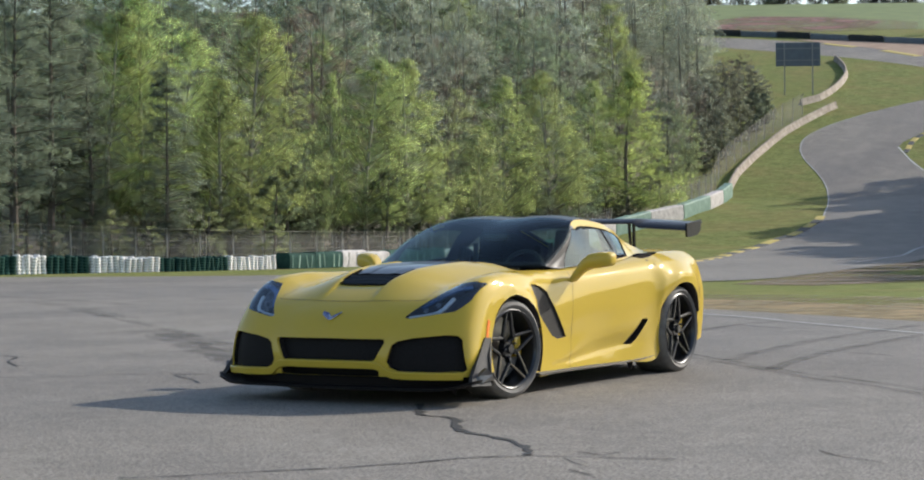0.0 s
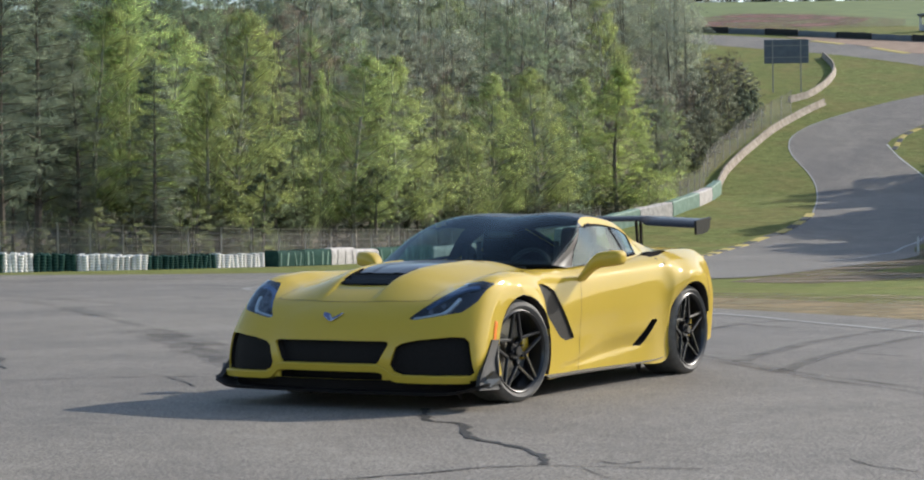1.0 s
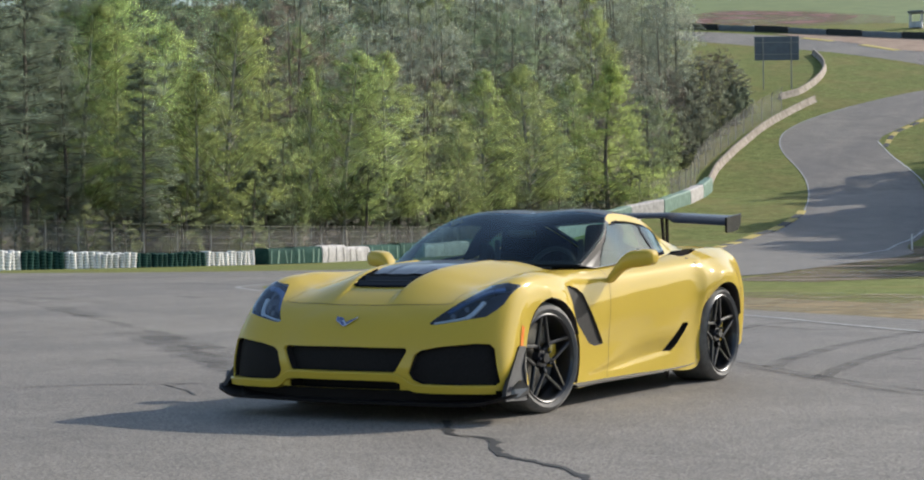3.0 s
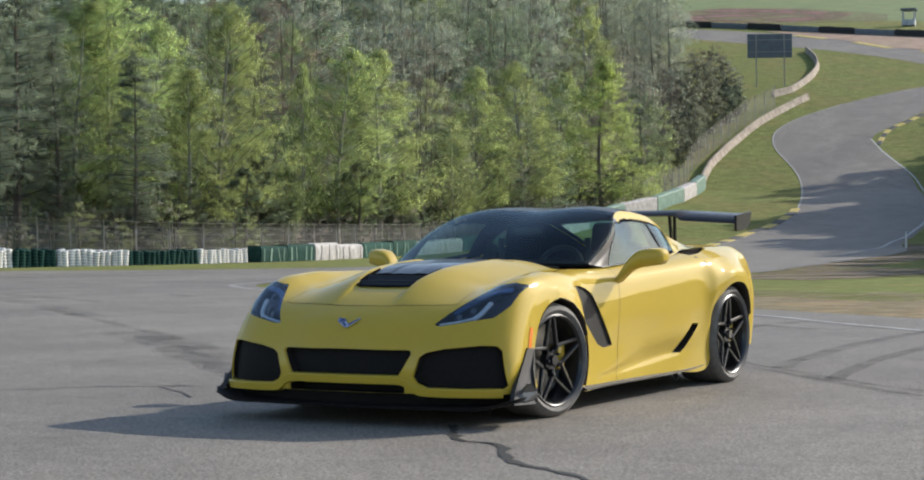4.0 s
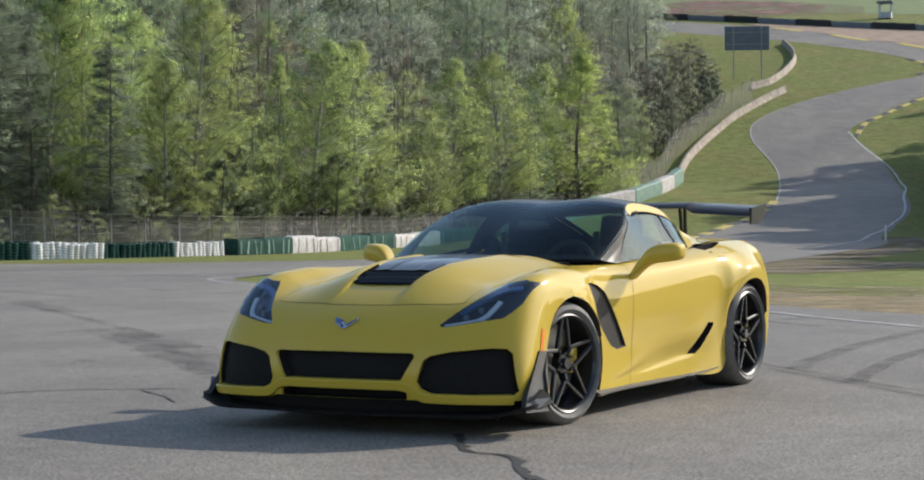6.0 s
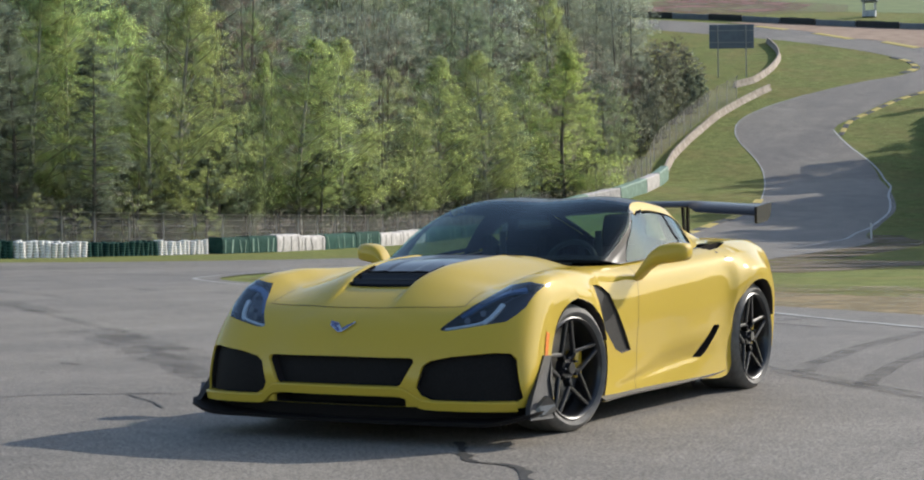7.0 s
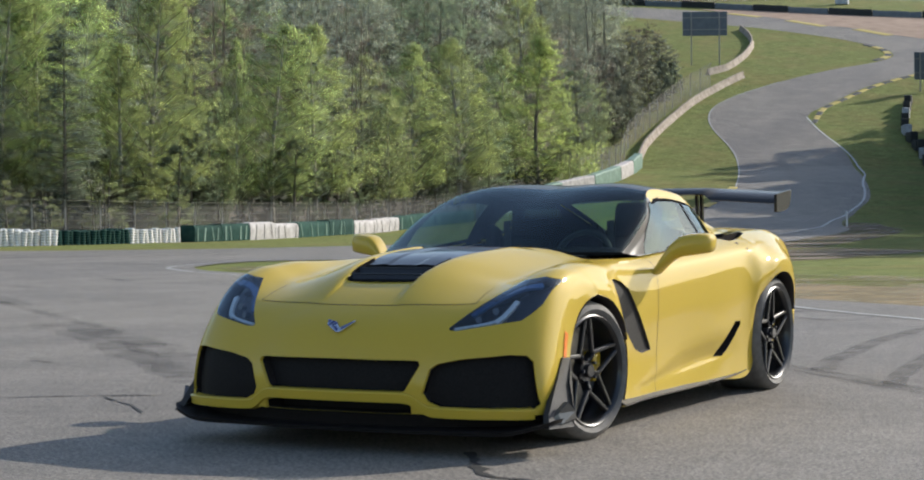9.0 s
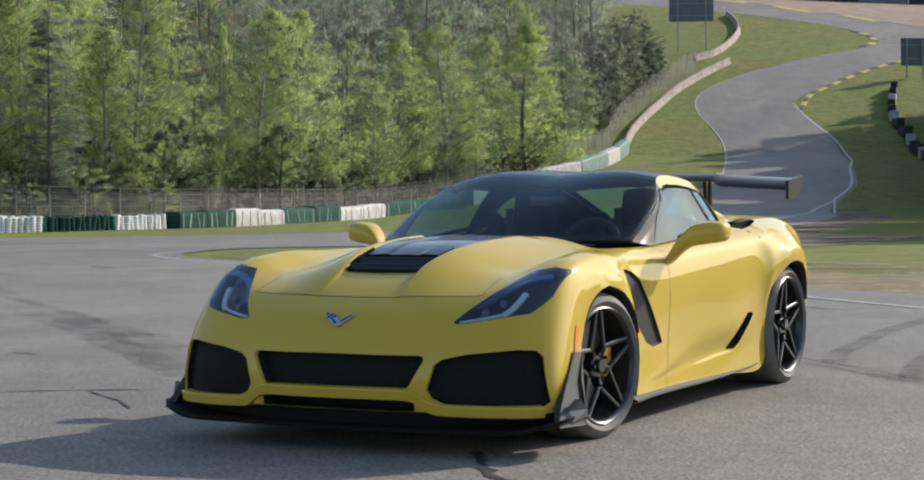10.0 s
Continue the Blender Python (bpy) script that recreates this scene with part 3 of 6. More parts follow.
KD_POINTS = [(BODY[i][j], BN[i][j]) for i in range(BODY.shape[0]) for j in range(BODY.shape[1])]
from mathutils import kdtree
from mathutils.bvhtree import BVHTree
KD = kdtree.KDTree(2 * len(KD_POINTS))
for k, (p, n) in enumerate(KD_POINTS):
    KD.insert(p, 2 * k)
    KD.insert((-p[0], p[1], p[2]), 2 * k + 1)
KD.balance()


def body_normal(co):
    n = Vector()
    for c, k, d in KD.find_n(co, 4):
        q = KD_POINTS[k // 2][1]
        n += Vector((q[0] if k % 2 == 0 else -q[0], q[1], q[2])) / (d + 1e-4)
    return n.normalized()


def skin(name, bm, material, parent, label=""):
    """A body panel whose shading follows the whole car's surface."""
    me = bpy.data.meshes.new(name)
    bm.to_mesh(me)
    bm.free()
    me.materials.append(material)
    me.polygons.foreach_set("use_smooth", [True] * len(me.polygons))
    me.normals_split_custom_set_from_vertices([body_normal(v.co) for v in me.vertices])
    ob = new(name, me)
    ob.parent = parent
    return tagged(ob, label)


full = sheet("body", BODY, BN, lambda i, j: True, PAINT, car, both=True)
BVH = BVHTree.FromBMesh(full)
full.free()


def on_body(x, y, z, d, lift=0.0):
    """The place where a ray from (x, y, z) along d meets the body, lifted off it."""
    hit, nrm, _, _ = BVH.ray_cast(Vector((x, y, z)), Vector(d).normalized())
    if hit is None:
        return None
    n = body_normal(hit)
    if n.dot(Vector(d)) > 0:
        n = -n
    return hit + n * lift


def seam(name, pts, width, material, parent, lift=0.0012, label=""):
    """A thin strip along points on the body."""
    pts = [p for p in pts if p is not None]
    bm = bmesh.new()
    prev = None
    for i, p in enumerate(pts):
        d = (pts[min(i + 1, len(pts) - 1)] - pts[max(i - 1, 0)]).normalized()
        n = body_normal(p)
        s = d.cross(n).normalized() * width / 2
        cur = (bm.verts.new(p + s + n * lift), bm.verts.new(p - s + n * lift))
        if prev:
            bm.faces.new((prev[0], prev[1], cur[1], cur[0]))
        prev = cur
    return part(name, bm, material, parent, label)


# front bumper with its openings
bumper = sheet("front_bumper", BODY, BN, is_bumper, PAINT, car, both=True)
GRILLE = [(-.36, .288), (.36, .288), (.378, .298), (.440, .412), (.432, .430), (.39, .440), (0, .437), (-.39, .440), (-.432, .430), (-.440, .412), (-.378, .298)]
LOWER = [(-.40, .15), (.40, .15), (.40, .225), (.37, .245), (-.37, .245), (-.40, .225)]
FOG = [(.452, .285), (.475, .247), (.53, .224), (.945, .218), (.962, .236), (.930, .430), (.905, .458), (.84, .463), (.63, .443), (.52, .420), (.485, .395)]
for name, shape, depth in (("grille", GRILLE, .045), ("lower_grille", LOWER, .12)):
    patch = cut_out(bumper, shape, 1)
    bevel, ledge = recess(patch, (0, .012, 0), 0.978)
    part(name + "_bevel", bevel, PAINT, car)
    walls, floor = recess(ledge, (0, depth, 0), 0.97)
    ledge.free()
    part(name + "_surround", walls, BLACK_GLOSS, car)
    part(name, floor, DARK_MESH, car, "black honeycomb grille")
    patch.free()
for side in (1, -1):
    patch = cut_out(bumper, [(q[0] * side, q[1]) for q in FOG], 1)
    bevel, ledge = recess(patch, (-.004 * side, .010, 0), 0.978)
    part("air_intake_bevel", bevel, PAINT, car)
    walls, floor = recess(ledge, (-.006 * side, .030, 0), 0.98)
    ledge.free()
    part("air_intake_surround", walls, BLACK_GLOSS, car)
    part("air_intake", floor, DARK_MESH, car, "black side air intake")
    patch.free()
# headlamps
LAMP = [(.528, .582), (.545, .568), (.58, .567), (.845, .611), (.876, .642), (.90, .68), (.908, .778), (.90, .790), (.845, .803), (.728, .782), (.645, .694)]
fender = {s: sheet("front_fender", BODY if s > 0 else BODY * np.array((-1, 1, 1)), BN, is_fender, PAINT, car, flip=s < 0) for s in (1, -1)}
LENS_PIECES = {}
for side in (1, -1):
    shape = [(q[0] * side, q[1]) for q in LAMP]
    LENS_PIECES[side] = [cut_out(bumper, shape, 1, lambda c: c.z > .4), cut_out(fender[side], shape, 1, lambda c: c.y < -1.5 and c.z > .5)]
skin("front_bumper", bumper, PAINT, car)
VENT = [(-1.03, .762), (-.90, .758), (-.80, .742), (-.71, .70), (-.49, .40), (-.475, .37), (-.60, .360), (-.68, .385), (-1.03, .70)]
for side in (1, -1):
    patch = cut_out(fender[side], VENT, 0)
    walls, floor = recess(patch, (-.014 * side, 0, 0), 0.97)
    part("fender_vent_rim", walls, BLACK_MATT, car)
    part("fender_vent", floor, VENT_MESH, car, "dark mesh fender vent")
    patch.free()
    skin("front_fender", fender[side], PAINT, car)
hood = sheet("hood", BODY, BN, is_hood, PAINT, car, both=True)
skin("hood", hood, PAINT, car)
skin("cabin_tub", sheet("cabin_tub", BODY, BN, is_tub, SEAT, car, both=True), SEAT, car)
doors = {}
for side in (1, -1):
    g = BODY * np.array((side, 1, 1))
    doors[side] = sheet("door", g, BN, is_door, PAINT, car, flip=side < 0)
rear = sheet("rear_body", BODY, BN, is_quarter, PAINT, car, both=True)
SIDE_DUCT = [(.43, .264), (.545, .259), (.61, .287), (.79, .43), (.785, .447), (.70, .449)]
DUCT = [(.650, .94), (.705, .83), (.80, .90), (.80, 1.04), (.735, 1.33), (.68, 1.29)]
for side in (1, -1):
    patch = cut_out(rear, [(q[0] * side, q[1]) for q in DUCT], 2, lambda c: c.z > .8 and c.x * side > 0)
    walls, floor = recess(patch, (-.03 * side, .02, -.05), 0.9)
    part("shoulder_duct_wall", walls, BLACK_MATT, car)
    part("shoulder_duct", floor, BLACK_MATT, car, "black shoulder air duct")
    patch.free()
for side in (1, -1):
    hole = joined(cut_out(doors[side], SIDE_DUCT, 0), cut_out(rear, SIDE_DUCT, 0, lambda c: c.x * side > .5))
    walls, floor = recess(hole, (-.06 * side, .02, 0), 0.97)
    part("brake_duct_wall", walls, BLACK_MATT, car)
    part("brake_duct", floor, BLACK_MATT, car, "black brake duct")
    hole.free()
    skin("door", doors[side], PAINT, car)
skin("rear_body", rear, PAINT, car)
for side in (1, -1):
    lens = joined(*LENS_PIECES[side])
    walls, floor = recess(lens, (-.012 * side, .045, -.035), 0.93)
    hl = part("headlight_housing", walls, BLACK_GLOSS, car)
    part("headlight_base", floor, BLACK_GLOSS, hl)
    skin("headlight_lens", lens, LENS, hl, "clear headlight cover")

# underbody
bm = bmesh.new()
box(bm, (1.3, 4.0, .06), pose(0, .05, .16))
part("underbody", bm, SPLITTER, car)
for yy, rr in ((FY, .40), (RY, .41)):
    for side in (1, -1):
        bm = bmesh.new()
        lathe(bm, [(rr, side * (.93 if yy < 0 else .85)), (rr + .0, side * .60), (.05, side * .58)], 40)
        for v in bm.verts:
            v.co += Vector((0, yy, .338))
        bmesh.ops.delete(bm, geom=[f for f in bm.faces if f.calc_center_median().z < .15], context="FACES")
        part("wheel_liner", bm, BLACK_MATT, car)

# greenhouse
GR = [
    [(0, -.93, .893), (.37, -.86, .892), (.675, -.60, .888), (.735, -.44, .868), (.75, -.36, .858)],
    [(0, -.38, 1.10), (.37, -.34, 1.108), (.66, -.19, 1.082), (.705, -.07, 1.03), (.748, .02, .872)],
    [(0, .13, 1.226), (.34, .14, 1.240), (.556, .16, 1.214), (.600, .222, 1.174), (.75, .38, .888)],
    [(0, .62, 1.243), (.30, .62, 1.250), (.53, .62, 1.203), (.60, .64, 1.155), (.752, .68, .91)],
    [(0, 1.0, 1.205), (.28, 1.0, 1.210), (.465, 1.0, 1.155), (.545, 1.0, 1.085), (.672, .98, .93)],
    [(0, 1.38, 1.105), (.27, 1.38, 1.095), (.42, 1.34, 1.052), (.49, 1.30, .998), (.59, 1.24, .945)],
    [(0, 1.78, .968), (.28, 1.77, .966), (.43, 1.70, .958), (.50, 1.62, .95), (.56, 1.54, .945)],
]
GN = 24
GH = tensor(GR, GN, GN)
GH_R = np.arange(GH.shape[0]) / GN
GH_STRAIGHT = GH.copy()
for j in range(3 * GN + 1, GH.shape[1]):
    # lean the upright lines of the side windows backwards towards the roof
    back = .55 * (j / GN - 3.08) * np.clip(np.minimum(GH_R, 6 - GH_R) / 1.6, 0, 1)
    for k in range(3):
        GH[:, j, k] = np.interp(GH_R - back, GH_R, GH_STRAIGHT[:, j, k])


GH_OUT = grid_normals(GH)
GH_OUT = np.where(GH_OUT[:, :, 2:] > 0, GH_OUT, -GH_OUT)


def gpart(name, keep, material, label="", split=False, lower=0.0):
    def k(i, j):
        return keep(i / GN, j / GN)
    for side in ((1, -1) if split else (1,)):
        g = (GH - GH_OUT * lower) * np.array((side, 1, 1))
        bm = sheet(name, g, None, k, material, car, both=not split, flip=side < 0)
        part(name, bm, material, car, label, sharp=60)


def glass_top(r):
    return float(np.interp(r, (.3, .45, .67, 1.0, 1.40, 1.67, 2.2, 4.0), (3.9, 3.15, 2.84, 2.64, 2.50, 2.96, 3.06, 3.06)))


def rail_start(c):
    return 1.66


def is_side_glass(r, c):
    return glass_top(r) <= c < 3.92 and .3 <= r < 4.0


def divider(c):
    return 2.72 + .45 * (c - 3.08)


def is_seal(r, c):
    return is_side_glass(r, c) and (c < glass_top(r) + .09 or r > 1.5 and c >= 3.84 or r >= 3.90)


gpart("windshield", lambda r, c: r < 1.92 and c < 2.42, WINDSHIELD, "laminated windshield")
gpart("windshield_band", lambda r, c: r < 1.92 and c < 2.42 and (c >= 2.28 or r < .10 or r >= 1.80), PILLAR, "black band round the windshield", lower=.006)
gpart("hatch_band", lambda r, c: 4.3 <= r and c < 1.7 and (c >= 1.45 or r < 4.5), PILLAR, "black band round the hatch glass", lower=.006)
gpart("a_pillar", lambda r, c: r < rail_start(c) and 2.42 <= c and not is_side_glass(r, c), PILLAR_GLOSS, "gloss black pillar", split=True)
gpart("roof_panel", lambda r, c: 1.92 <= r < 4.3 and c < 2.35, CARBON, "black carbon roof panel")
gpart("roof_rail", lambda r, c: rail_start(c) <= r and c >= (2.35 if r >= 1.92 else 2.42) and not is_side_glass(r, c), PAINT, split=True)
gpart("rear_pillar", lambda r, c: 4.3 <= r and 1.7 <= c < 2.35, PAINT, split=True)
gpart("hatch_glass", lambda r, c: 4.3 <= r and c < 1.7, WINDSHIELD)
gpart("side_window", lambda r, c: is_side_glass(r, c) and not is_seal(r, c) and r < divider(c), SIDE_GLASS, split=True)
gpart("window_divider", lambda r, c: is_side_glass(r, c) and not is_seal(r, c) and divider(c) <= r < divider(c) + .10, PILLAR, split=True)
gpart("window_frame", is_seal, PILLAR, "black window frame", split=True)
gpart("quarter_window", lambda r, c: is_side_glass(r, c) and not is_seal(r, c) and r >= divider(c) + .10, SIDE_GLASS, split=True)


inner = GH - GH_OUT * .014
bm = sheet("headliner", inner, None, lambda i, j: i / GN >= 1.92 and not (i / GN >= 4.3 and j / GN < 1.7) and (not is_side_glass(i / GN, j / GN) or 2.7 <= i / GN < 3.4), SEAT, car, both=True)
part("headliner", bm, SEAT, car, "black cabin lining", sharp=60)


# wheels
def wheel(x, y, r, width, rim_r, side):
    w = new("wheel")
    w.parent = car
    w.location = (x, y, r - .004)
    w.rotation_euler = (0, 0, (math.pi if side < 0 else 0) - (radians(8) if y < 0 else 0))
    h = width / 2
    bm = bmesh.new()
    lathe(bm, [(rim_r - .012, -h + .02), (rim_r + .02, -h + .004), (r - .035, -h), (r - .008, -h + .02), (r, -h + .05), (r, h - .05), (r - .008, h - .022), (r - .03, h - .004), (rim_r + .028, h + .002), (rim_r + .004, h - .012), (rim_r - .004, h - .024)], 72)
    part("tyre", bm, RUBBER, w, "black low-profile tyre", sharp=50)
    bm = bmesh.new()
    lathe(bm, [(rim_r - .002, h - .022), (rim_r + .004, h - .012), (rim_r - .004, h - .006), (rim_r - .014, h - .012), (rim_r - .02, h - .03), (rim_r - .03, h - .10), (rim_r - .035, -h + .03)], 72)
    rim = part("rim", bm, RIM, w, "gloss black alloy wheel", sharp=50)
    f = h - .03
    for k in range(5):
        bm = bmesh.new()
        t0 = math.pi / 2 + 2 * math.pi * k / 5 + .08
        tip = Vector((f - .002, math.cos(t0) * (rim_r - .012), math.sin(t0) * (rim_r - .012)))
        for s in (-1, 1):
            t1 = t0 + s * math.pi / 5 * 1.0
            root = Vector((f - .02, math.cos(t1) * rim_r * .36, math.sin(t1) * rim_r * .36))
            tip2 = tip + Vector((0, -math.sin(t0), math.cos(t0))) * .018 * s
            beam(bm, tip2, root, .021, .026, up=(1, 0, 0), bev=.005)
            hub = Vector((f - .035, math.cos(t1) * .05, math.sin(t1) * .05))
            beam(bm, root, hub, .024, .045, up=(1, 0, 0), bev=.005)
        part("spoke", bm, RIM, rim)
    bm = bmesh.new()
    cyl(bm, .064, .058, .04, pose(f - .035, 0, 0, 0, 90, 0), 30)
    cyl(bm, .034, .030, .03, pose(f - .005, 0, 0, 0, 90, 0), 24)
    part("hub", bm, RIM, rim)
    for k in range(5):
        bm = bmesh.new()
        a = 2 * math.pi * (k + .5) / 5
        cyl(bm, .008, .008, .02, pose(f - .002, math.cos(a) * .058, math.sin(a) * .058, 0, 90, 0), 6)
        part("lug_nut", bm, DARK_CHROME, rim)
    bm = bmesh.new()
    cyl(bm, rim_r - .055, rim_r - .055, .03, pose(f - .115, 0, 0, 0, 90, 0), 48)
    part("brake_disc", bm, STEEL, w)
    bm = bmesh.new()
    box(bm, (.07, .075, .15), pose(f - .078, rim_r * .52, .01), .02, 2)
    part("brake_caliper", bm, CALIPER, w, "yellow brake caliper")
    return w


for side in (1, -1):
    wheel(side * .795, FY, .338, .285, .270, side)
    wheel(side * .778, RY - .018, .345, .335, .280, side)


# ---- details of the car ----
def mod_both(build):
    for s in (1, -1):
        build(s)


# hood scoop: carbon panel with a slatted mouth
SC = [(-1.580, .226, .842), (-1.48, .240, .869), (-1.36, .252, .889), (-1.20, .266, .902), (-1.03, .276, .909)]
ACROSS = [(-1, -.020), (-.97, -.002), (-.90, .004), (-.50, .010), (-.42, .010), (-.33, .005), (-.20, .006), (0, .007), (.20, .006), (.33, .005), (.42, .010), (.50, .010), (.90, .004), (.97, -.002), (1, -.020)]
bm = bmesh.new()
rows = [[bm.verts.new((w * f, y, z + lift)) for f, lift in ACROSS] for y, w, z in spline(SC, .03)]
for a, b in zip(rows, rows[1:]):
    for k in range(len(ACROSS) - 1):
        bm.faces.new((a[k], a[k + 1], b[k + 1], b[k]))
for row, drop in ((rows[0], Vector((0, .020, -.030))), (rows[-1], Vector((0, .004, -.03)))):
    lip = [bm.verts.new(v.co + drop) for v in row]
    for k in range(len(ACROSS) - 1):
        bm.faces.new((row[k], lip[k], lip[k + 1], row[k + 1]))
for e in (0, len(ACROSS) - 1):
    for a, b in zip(rows, rows[1:]):
        q = [bm.verts.new(Vector((v.co.x, v.co.y, v.co.z - .05))) for v in (a[e], b[e])]
        bm.faces.new((a[e], b[e], q[1], q[0]))
scoop = part("hood_scoop", bm, HOOD_BLACK, car, "gloss black ribbed hood scoop", sharp=12)
bm = bmesh.new()
beam(bm, (-.195, -1.545, .80), (.195, -1.545, .80), .03, .09)
beam(bm, (0, -1.79, .776), (0, -1.58, .800), .385, .012, bev=.002)
part("scoop_throat", bm, PILLAR, scoop)
for y, z, w, h in ((-1.757, .786, .190, .042), (-1.672, .818, .196, .030)):
    bm = bmesh.new()
    beam(bm, (-w, y, z), (w, y, z), .010, h, up=(0, .50, 1), bev=.002)
    beam(bm, (-w, y + .030, z + h * .46), (w, y + .030, z + h * .46), .055, .006, up=(0, .2, 1), bev=.001)
    part("scoop_slat", bm, HOOD_BLACK, scoop)
for s in (1, -1):
    bm = bmesh.new()
    beam(bm, (s * .192, -1.785, .768), (s * .200, -1.62, .812), .006, .05)
    part("scoop_cheek", bm, TRIM, scoop)
    bm = bmesh.new()
    beam(bm, (s * .1985, -1.735, .806), (s * .2065, -1.66, .830), .007, .022)
    beam(bm, (s * .2065, -1.66, .830), (s * .2190, -1.49, .868), .007, .022)
    part("scoop_edge", bm, PILLAR, scoop)
    bm = bmesh.new()
    beam(bm, (s * .176, -1.752, .772), (s * .179, -1.738, .806), .004, .012, up=(0, 1, 0))
    part("scoop_fin", bm, DARK_CHROME, scoop)

# cowl behind the hood, and the raised plate between scoop and windshield
bm = bmesh.new()
for side in (1, -1):
    beam(bm, (0, -.93, .872), (side * .58, -.66, .858), .09, .02)
part("cowl", bm, TRIM, car, "black plastic cowl")
bm = bmesh.new()
rows = [[bm.verts.new((x * wide, y + .10 * (abs(x) / .3) ** 2, z - .012 * (abs(x) / .3) ** 2)) for x in np.linspace(-.30, .30, 13)] for y, z, wide in ((-1.015, .895, 1.0), (-1.010, .914, .99), (-.955, .924, 1.0), (-.93, .916, 1.03))]
for a, b in zip(rows, rows[1:]):
    for k in range(12):
        bm.faces.new((a[k], a[k + 1], b[k + 1], b[k]))
part("cowl_plate", bm, CARBON_GREY, car, "dark grey cowl plate behind the scoop", sharp=25)
for s in (1, -1):
    pts = [on_body(s * x, y, 2, (0, 0, -1), 0) for x, y in ((.315, -.94), (.335, -.92), (.36, -.905), (.385, -.895))]
    seam("hood_slot", pts, .014, PILLAR, car, .002, "small dark slot in the hood")

# emblem: two small crossed flags
def emblem():
    base = on_body(0, -3, .578, (0, 1, 0), .004)
    n = body_normal(base)
    up = (Vector((0, 0, 1)) - n * n.z).normalized()
    rt = up.cross(n)
    if rt.x < 0:
        rt = -rt

    def plate(name, pts, mat, parent, lift, label=""):
        b = bmesh.new()
        lo = [b.verts.new(base + rt * x * 1.15 + up * y * 1.1 + n * 0) for x, y in pts]
        hi = [b.verts.new(base + rt * x * 1.15 + up * y * 1.1 + n * lift) for x, y in pts]
        b.faces.new(hi)
        for k in range(len(pts)):
            b.faces.new((lo[k], lo[(k + 1) % len(pts)], hi[(k + 1) % len(pts)], hi[k]))
        return part(name, b, mat, parent, label, smooth=False)
    e = plate("emblem", [(-.012, -.036), (.008, -.036), (.062, .026), (.055, .03), (.012, -.002), (0, -.012), (-.028, .022), (-.072, .034), (-.066, .004)], CHROME, car, .006, "small chrome crossed-flags badge")
    for k, (x, y) in enumerate(((-.062, .024), (-.046, .014), (-.054, .006), (-.036, 0), (-.028, .012), (-.022, -.012), (-.012, -.022), (-.042, .020))):
        plate("flag_check", [(x - .006, y - .005), (x + .005, y - .007), (x + .006, y + .004), (x - .004, y + .006)], BADGE_BLUE, e, .0075)
    plate("flag_stripe", [(.008, -.02), (.05, .018), (.046, .021), (.006, -.012)], BADGE_BLUE, e, .0075)


emblem()

# headlamp internals
def lamp_detail(s):
    def at(x, z, inset):
        p = on_body(x * s, -3.2, z, (0, 1, 0), 0)
        n = body_normal(p)
        if n.y > 0:
            n = -n
        return p - n * inset

    def strip(name, line, w, mat, inset, label=""):
        b = bmesh.new()
        prev = None
        pts = [at(x, z, inset) for x, z in [tuple(q) for q in spline(line, .02)]]
        for i, p in enumerate(pts):
            d = (pts[min(i + 1, len(pts) - 1)] - pts[max(0, i - 1)]).normalized()
            n = body_normal(p)
            k = d.cross(n).normalized() * w / 2
            ring_ = [b.verts.new(p + k), b.verts.new(p - k), b.verts.new(p - k - n * .012), b.verts.new(p + k - n * .012)]
            if prev:
                for q in range(4):
                    b.faces.new((prev[q], prev[(q + 1) % 4], ring_[(q + 1) % 4], ring_[q]))
            else:
                b.faces.new(ring_)
            prev = ring_
        b.faces.new(prev)
        return part(name, b, mat, car, label)
    strip("daytime_running_light", [(.555, .582), (.62, .592), (.70, .607), (.75, .622)], .013, LED, .012, "pale light-guide strip")
    strip("turn_lamp", [(.735, .612), (.762, .638), (.778, .672), (.788, .706)], .024, LED, .012, "pale light-guide arm")
    strip("lamp_brow", [(.60, .645), (.69, .725), (.78, .765), (.86, .775)], .040, SKY_BLUE_CHROME, .012, "bluish chrome lamp brow, tinted like reflected sky")
    for x, z in ((.65, .628), (.71, .665)):
        b = bmesh.new()
        c = at(x, z, .022)
        cyl(b, .018, .016, .03, Matrix.Translation(c) @ Vector((.25 * s, -.95, .15)).to_track_quat("Z", "Y").to_matrix().to_4x4(), 20)
        part("projector_lamp", b, DARK_CHROME, car, "projector lamp")


mod_both(lamp_detail)


# side markers beside the front arch
def marker(s):
    pts = [on_body(s * 3, FY - (FR + .078) * math.cos(radians(a)), .338 + (FR + .078) * math.sin(radians(a)), (-s, 0, 0), 0) for a in range(8, 29, 2)]
    seam("side_marker", pts, .038, AMBER, car, .004, "amber side marker")
    pts = [on_body(s * 3, RY - (RR + .09) * math.cos(radians(a)), .338 + (RR + .09) * math.sin(radians(a)), (-s, 0, 0), 0) for a in range(135, 160, 3)]
    seam("rear_side_marker", pts, .022, RED_LENS, car, .004, "red side marker")


mod_both(marker)


